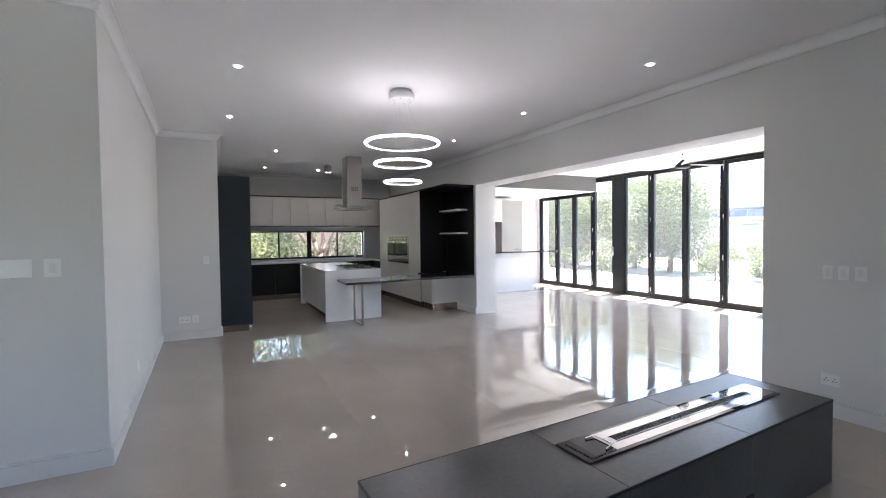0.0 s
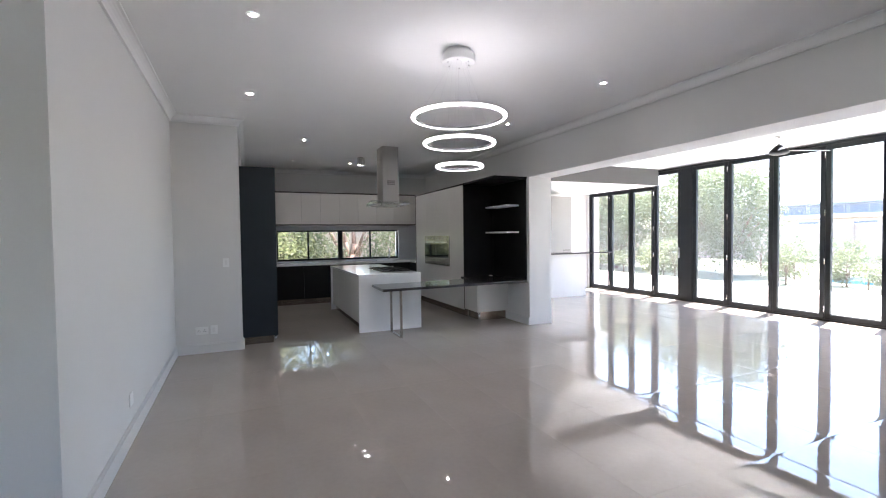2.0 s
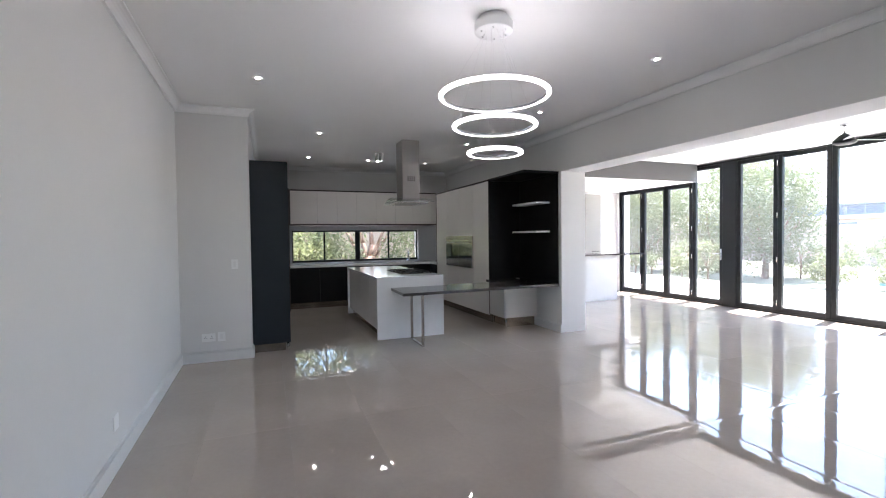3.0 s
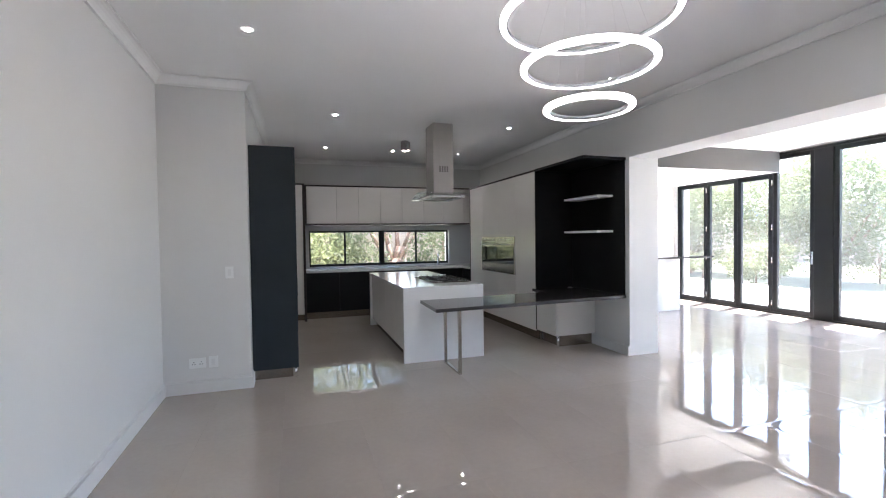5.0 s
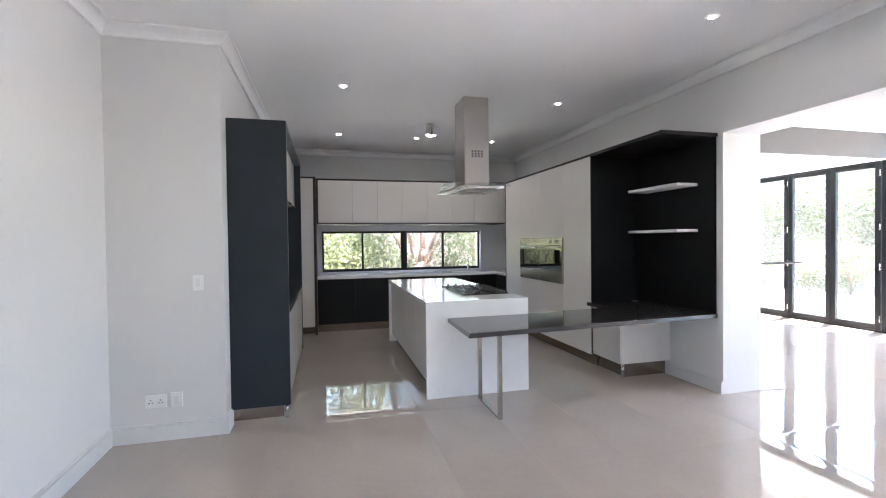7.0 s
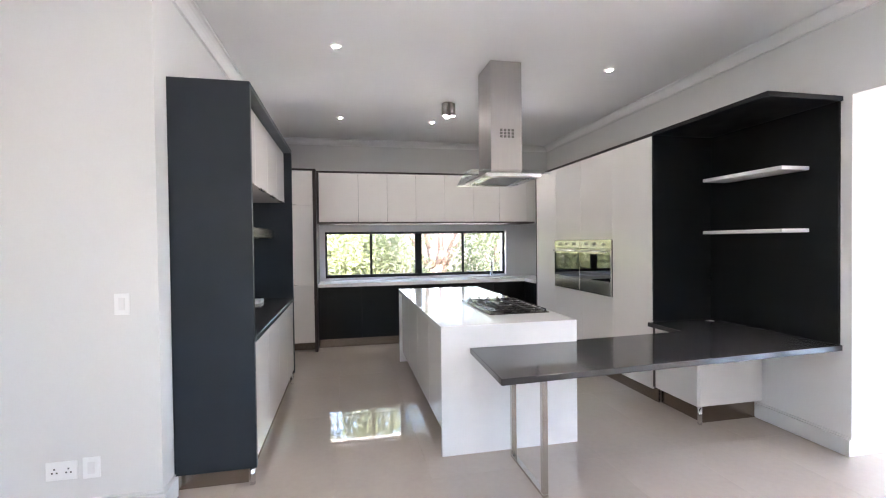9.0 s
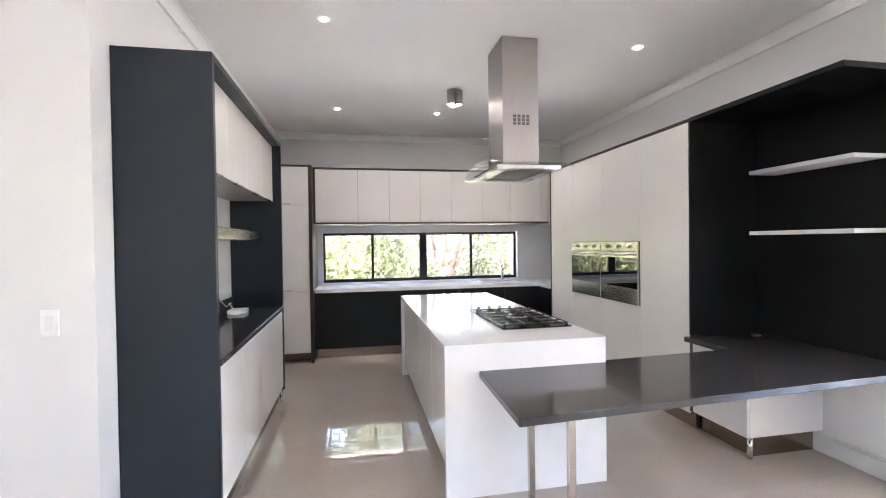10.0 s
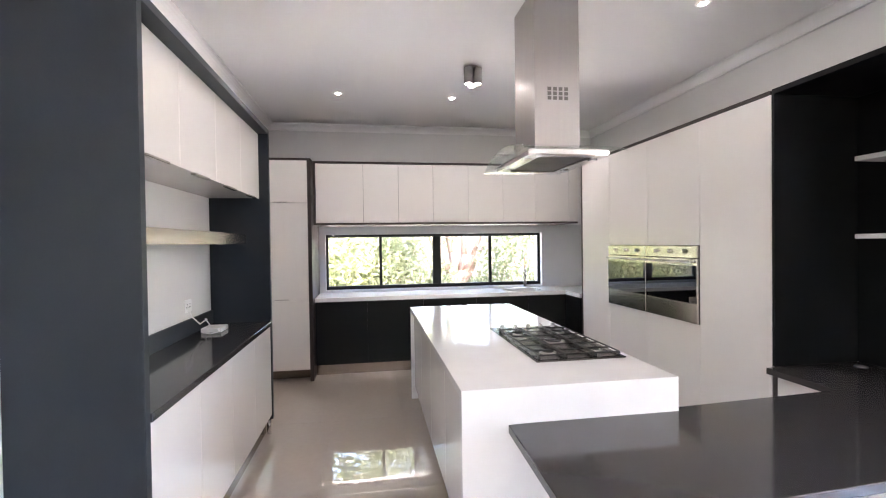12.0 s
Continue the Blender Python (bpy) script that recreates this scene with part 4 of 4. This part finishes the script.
part("trough", box(BX0 + 0.28, BX1 - 0.17, 1.413, 1.458, FZ + 0.0096, FZ + 0.013, 0.001), M_DARKHOLE, bu)
bm = bmesh.new()
rnd = random.Random(5)
for k in range(260):
    bmesh.ops.create_icosphere(bm, subdivisions=1, radius=rnd.uniform(0.003, 0.006), matrix=Matrix.Translation((rnd.uniform(BX0 + 0.29, BX1 - 0.18), rnd.uniform(1.419, 1.452), FZ + 0.0135)))
tagged(part("pebbles", bm, M_PEB, bu, "small dark lava pebbles"), kind="stuff")
part("end_cover", box(BX0 + 0.036, BX0 + 0.20, BY0 + 0.023, BY1 - 0.023, FZ + 0.0096, FZ + 0.0125, 0.001), M_BLKGLASS, bu, "black glass end cover")
part("handle", pipe([(BX0 + 0.15, 1.368, FZ + 0.0125), (BX0 + 0.15, 1.368, FZ + 0.02), (BX0 + 0.21, 1.383, FZ + 0.022), (BX0 + 0.21, 1.488, FZ + 0.022), (BX0 + 0.15, 1.493, FZ + 0.02), (BX0 + 0.15, 1.493, FZ + 0.0125)], 0.004), M_CHROME, bu, "thin chrome bracket")
for y in (1.408, 1.4585):
    part("rail", box(BX0 + 0.27, BX1 - 0.16, y, y + 0.0045, FZ + 0.0096, FZ + 0.0135, 0.001), M_CHROME, bu, "chrome trough rail")
part("vent_grille", box(2.90, 3.02, FY0 - 0.004, FY0 - 0.0005, 0.12, 0.20, 0.001), M_DARKHOLE, fp, "small dark vent grille")

for ob in (fp, bu):
    ob.rotation_euler = (0, 0, radians(2.6))

# ---- bar beyond the opening ----
br = thing("bar_counter", (7.0, 9.8, 0.0), "white bar front with a thin grey counter", "bar counter")
part("front", box(XR2 + 0.002, 8.42, 9.64, 9.76, 0.0, 1.03, 0.004), M_WALL, br)
part("top", box(XR2 + 0.002, 9.18, 9.52, 10.02, 1.031, 1.065, 0.003), M_DESK, br, "thin grey stone counter")
bk = thing("bar_cabinet", (8.3, 10.7, 0.0), "tall pale grey bar cabinet", "cabinet")
part("body", box(7.95, 8.68, 10.48, YE - 0.002, 0.0, 2.50, 0.003), M_BARCAB, bk)
part("handle", box(8.40, 8.62, 10.455, 10.478, 1.085, 1.100, 0.003), M_DARKHOLE, bk, "slim dark pull")
part("wall_unit", box(6.2, 7.945, 10.44, YE - 0.002, 1.88, 2.50, 0.003), M_WHITE, bk)
part("counter", box(5.6, 7.945, 10.42, YE - 0.002, 1.0, 1.04, 0.003), M_DESK, bk)
part("base", box(5.6, 7.945, 10.45, YE - 0.002, 0.0, 0.998), M_WHITE, bk)

# ---- outdoors ----
bm = bmesh.new()
bmesh.ops.create_grid(bm, x_segments=8, y_segments=8, size=400, matrix=Matrix.Translation((0, 0, -0.22)))
struct("ground", bm, M_GRASS, "sunlit lawn reaching into the distance", "ground")
bm = box(XD + 0.11, 14.6, -3.3, 24, -0.21, -0.05, 0.01)
# unseen strip along the south, added to keep green bounce off the walls
box(-6, 14.6, -9, -3.31, -0.21, -0.05, 0.01, bm)
struct("patio", bm, M_PAVE, "pale sunlit paved patio with an unseen strip added on the south", "paving")
struct("path", box(-8, XR2 + 2, YB + 0.27, YB + 2.4, -0.21, -0.06, 0.01), M_PAVE, "pale paved path behind the kitchen", "paving")
struct("water", box(18.8, 24.5, 2.0, 9.6, -0.21, -0.12), M_POOL, "blue swimming pool water", "water")
struct("boundary_wall", box(29.6, 29.9, -20, 60, -0.25, 1.9, 0.02), M_PLASTER, "pale terracotta garden boundary wall", "wall")


def crown(name, seed, cx, cy, cz, rx, rz, leaves, size, material, parent):
    """A loose crown: leaf blades gathered in clumps with gaps between."""
    rng = np.random.default_rng(seed)
    k = max(6, leaves // 70)
    d = rng.normal(size=(k, 3))
    d /= np.linalg.norm(d, axis=1)[:, None]
    clump = d * (rng.uniform(0.35, 1.0, (k, 1)) ** 0.6) * np.array([rx, rx, rz]) + np.array([cx, cy, cz])
    cs = clump[rng.integers(0, k, leaves)] + rng.normal(size=(leaves, 3)) * np.array([rx, rx, rz]) * 0.16
    u = rng.normal(size=(leaves, 3))
    u /= np.linalg.norm(u, axis=1)[:, None]
    v = np.cross(u, rng.normal(size=(leaves, 3)))
    v /= np.linalg.norm(v, axis=1)[:, None]
    s = size * rng.uniform(0.6, 1.3, (leaves, 1))
    quad = np.stack([cs - u * s, cs + v * s * 0.42, cs + u * s, cs - v * s * 0.42], 1).reshape(-1, 3) - np.array(ORIGIN[parent.name])
    me = bpy.data.meshes.new(name)
    me.from_pydata(quad.tolist(), [], [(4 * i, 4 * i + 1, 4 * i + 2, 4 * i + 3) for i in range(leaves)])
    me.materials.append(material)
    ob = new(name, me)
    ob.parent = parent
    ORIGIN[ob.name] = ORIGIN[parent.name]
    return ob


def tree(x, y, h, r, seed, material, leaves=2600, size=0.13, low=0.35, label="leafy green garden tree in sunlight"):
    t = thing("tree", (x, y, -0.22), label, "tree", "garden trees")
    rng = random.Random(seed)
    bm = tube((x, y, -0.3), (x + 0.1, y, h * low), 0.14, 0.10, 10)
    for k in range(6):
        a = 2 * math.pi * k / 6 + rng.uniform(-0.3, 0.3)
        p = Vector((x + 0.1, y, h * low * rng.uniform(0.75, 1.0)))
        q = p + Vector((math.cos(a) * r * 0.45, math.sin(a) * r * 0.45, h * 0.22))
        e = q + Vector((math.cos(a + 0.4) * r * 0.35, math.sin(a + 0.4) * r * 0.35, h * 0.22))
        tube(p, q, 0.065, 0.045, 8, bm)
        tube(q, e, 0.045, 0.015, 8, bm)
    part("trunk", bm, M_BARK, t)
    crown("crown", seed, x, y, h * (0.5 + low * 0.5), r, h * (1 - low) * 0.52, leaves, size, material, t)
    return t


def shrub(x, y, h, r, seed, material, leaves=700, size=0.08):
    s = thing("shrub", (x, y, -0.22), "leafy garden shrub in the bed", "shrub", "garden shrubs")
    bm = tube((x, y, -0.25), (x, y, h * 0.5), 0.03, 0.015, 8)
    for k in range(4):
        tube((x, y, h * 0.1), (x + r * 0.5 * math.cos(k * 1.57 + seed), y + r * 0.5 * math.sin(k * 1.57 + seed), h * 0.7), 0.015, 0.006, 6, bm)
    part("stem", bm, M_BARK, s)
    crown("foliage", seed, x, y, h * 0.45, r, h * 0.5, leaves, size, material, s)
    return s


for i, (x, y, h, r) in enumerate([(18.5, 12.9, 4.5, 1.7), (19.5, 15.6, 4.9, 2.0), (18.0, 18.4, 4.6, 2.0), (20.0, 21.5, 5.1, 2.3), (17.0, 24.5, 4.5, 2.1), (21.0, 27.0, 5.3, 2.5), (26.5, 30.0, 5.8, 2.8)]):
    tree(x, y, h, r, 20 + i, M_LEAF if i % 2 else M_LEAF2, 19000, 0.064, 0.12)
rnd = random.Random(11)
for i in range(30):
    shrub(15.4 + rnd.uniform(0, 4.5), 2.5 + i * 0.75 + rnd.uniform(-0.3, 0.3), rnd.uniform(0.6, 1.5), rnd.uniform(0.5, 0.9), 60 + i, M_LEAF if i % 3 else M_LEAF2, 1300, 0.055)
# behind the kitchen
for i, (x, y, h, r) in enumerate([(-1.5, 17.5, 6.0, 2.5), (8.6, 18.0, 6.0, 2.6), (1.0, 18.6, 6.0, 2.4)]):
    tree(x, y, h, r, 91 + i, M_LEAF if i else M_LEAF2, 6500, 0.09, 0.28, "garden tree with reddish bare limbs and green leaves")
ft = thing("tree", (4.0, 16.2, -0.22), "garden tree with forked reddish limbs and thin leaves", "tree", "garden trees")
bm = tube((4.0, 16.2, -0.3), (3.98, 16.2, 0.55), 0.17, 0.14, 10)
rng = random.Random(8)
for dx, dy, r0 in ((-0.62, 0.1, 0.085), (-0.22, -0.2, 0.10), (0.20, 0.15, 0.11), (0.62, -0.1, 0.08), (0.95, 0.3, 0.06)):
    pts = [(3.98, 16.2, 0.45)]
    for k in range(1, 7):
        pts.append((3.98 + dx * k / 3.2 + rng.uniform(-0.07, 0.07), 16.2 + dy * k / 3, 0.45 + 0.42 * k + rng.uniform(-0.05, 0.05)))
    for k, (a, b) in enumerate(zip(pts, pts[1:])):
        tube(a, b, r0 * (1 - k * 0.13), r0 * (1 - (k + 1) * 0.13), 8, bm)
        if k > 1:
            tube(b, (b[0] + rng.uniform(-0.5, 0.5), b[1] + rng.uniform(-0.4, 0.4), b[2] + 0.5), r0 * 0.3, 0.01, 6, bm)
part("trunk", bm, M_REDBARK, ft)
crown("crown", 97, 4.0, 16.2, 3.3, 2.2, 1.6, 6000, 0.08, M_LEAF2, ft)
for i in range(11):
    x = -3.5 + i * 1.25 + rnd.uniform(-0.3, 0.3)
    tall = 0.75 if 3.0 < x < 5.2 else rnd.uniform(1.7, 2.9)
    shrub(x, (17.2 if tall < 1 else 15.2) + rnd.uniform(-0.5, 1.2), tall, rnd.uniform(0.8, 1.15), 120 + i, M_LEAF2 if i % 4 else M_LEAF, 4600, 0.06)
struct("garden_wall", box(-20, 22, 20.5, 20.75, -0.25, 2.0, 0.02), M_PLASTER, "plastered garden wall behind the shrubs", "wall")

# house across the garden
hs = thing("house", (42, 20, -0.22), "modern house with a blue grey glazed upper storey beyond the garden", "house")
part("wall", box(38.6, 46, 15.6, 33, -0.22, 2.45), M_PLASTER, hs)
part("ledge", box(38.1, 46.3, 15.2, 33.4, 2.451, 2.70, 0.02), M_TRIM, hs, "white projecting slab edge")
part("upper_wall", box(38.75, 46, 15.7, 33, 2.701, 3.40), M_ROOF, hs)
part("roof", box(38.2, 46.3, 15.3, 33.3, 3.401, 3.56, 0.03), M_ROOF, hs)
for i in range(7):
    y = 15.9 + i * 2.42
    w = part("window", box(38.66, 38.749, y, y + 2.2, 2.74, 3.37), M_ROOF, hs)
    part("pane", box(38.645, 38.659, y + 0.08, y + 1.06, 2.80, 3.31), M_PANE, w)
    part("pane", box(38.645, 38.659, y + 1.14, y + 2.12, 2.80, 3.31), M_PANE, w)
for i in range(5):
    y = 16.4 + i * 3.3
    w = part("window", box(38.54, 38.599, y, y + 1.5, 0.9, 2.3), M_TRIM, hs)
    part("pane", box(38.525, 38.539, y + 0.1, y + 1.4, 1.0, 2.2), M_PANE, w)
for i in range(16):
    pl = thing("wall_pillar", (29.5, -14 + i * 4.0, -0.22), "pale terracotta plastered wall pillar", "pillar", "wall pillars")
    part("shaft", box(29.4, 29.595, -14.25 + i * 4.0, -13.75 + i * 4.0, -0.22, 2.0, 0.02), M_PLASTER, pl)
    part("cap", box(29.35, 29.95, -14.3 + i * 4.0, -13.7 + i * 4.0, 2.001, 2.08, 0.02), M_PLASTER, pl)

# ---- floor tiles ----
TW, TLN, X0, Y0 = 0.60, 1.20, 0.455 - 0.60, 8.78 - 1.2 * 8
rnd = random.Random(3)


def tile_mesh(w, l):
    """A tile whose polished face falls away a hair towards its edges."""
    def steps(n):
        return [(-n / 2, 0.00036), (-n / 2 + 0.009, 0.00004), (-n / 2 + 0.05, 0.0), (n / 2 - 0.05, 0.0), (n / 2 - 0.009, 0.00004), (n / 2, 0.00036)]
    if min(w, l) < 0.12:
        bm = box(-w / 2, w / 2, -l / 2, l / 2, -0.004, 0.0, 0.0005)
    else:
        bm = bmesh.new()
        us, vs = steps(w), steps(l)
        grid = [[bm.verts.new((u, v, -max(a, b))) for v, b in vs] for u, a in us]
        for p, q in zip(grid, grid[1:]):
            for k in range(5):
                bm.faces.new((p[k], q[k], q[k + 1], p[k + 1])).smooth = True
        rim = [grid[i][0] for i in range(6)] + [grid[5][k] for k in range(1, 6)] + [grid[i][5] for i in range(4, -1, -1)] + [grid[0][k] for k in range(4, 0, -1)]
        rim, low = [[bm.verts.new((v.co.x, v.co.y, z if z else v.co.z)) for v in rim] for z in (0, -0.004)]
        for k in range(len(rim)):
            n = (k + 1) % len(rim)
            bm.faces.new((rim[n], rim[k], low[k], low[n]))
    me = bpy.data.meshes.new("tile")
    bm.to_mesh(me)
    bm.free()
    me.materials.append(M_TILE)
    return me


def lay(x0, x1, y0, y1):
    """One tile cut to the given edges, very slightly out of level."""
    w, l = round(x1 - x0 - 0.0005, 4), round(y1 - y0 - 0.0005, 4)
    if w < 0.02 or l < 0.02:
        return
    if (w, l) not in MESHES:
        MESHES[(w, l)] = tile_mesh(w, l)
    ob = new("tile", MESHES[(w, l)])
    ob.matrix_world = Matrix.Translation(((x0 + x1) / 2, (y0 + y1) / 2, 0.0)) @ Euler((rnd.uniform(-1, 1) * 0.0007, rnd.uniform(-1, 1) * 0.0012, 0)).to_matrix().to_4x4()
    ob.parent = floor


MESHES = {}
for i in range(-7, 17):
    for j in range(-3, 11):
        xa, xb = X0 + i * TW, X0 + (i + 1) * TW
        ya, yb = Y0 + j * TLN, Y0 + (j + 1) * TLN
        xa, xb, ya, yb = max(xa, -4.0), min(xb, XD + 0.06), max(ya, -3.0), min(yb, YB)
        if ya > YC:
            xa = max(xa, XL if ya < YN else XN)
        if ya > YE or yb < 1.9:
            xb = min(xb, XR)
        if xb - xa > 0.02 and yb - ya > 0.02:
            lay(xa, xb, ya, yb)
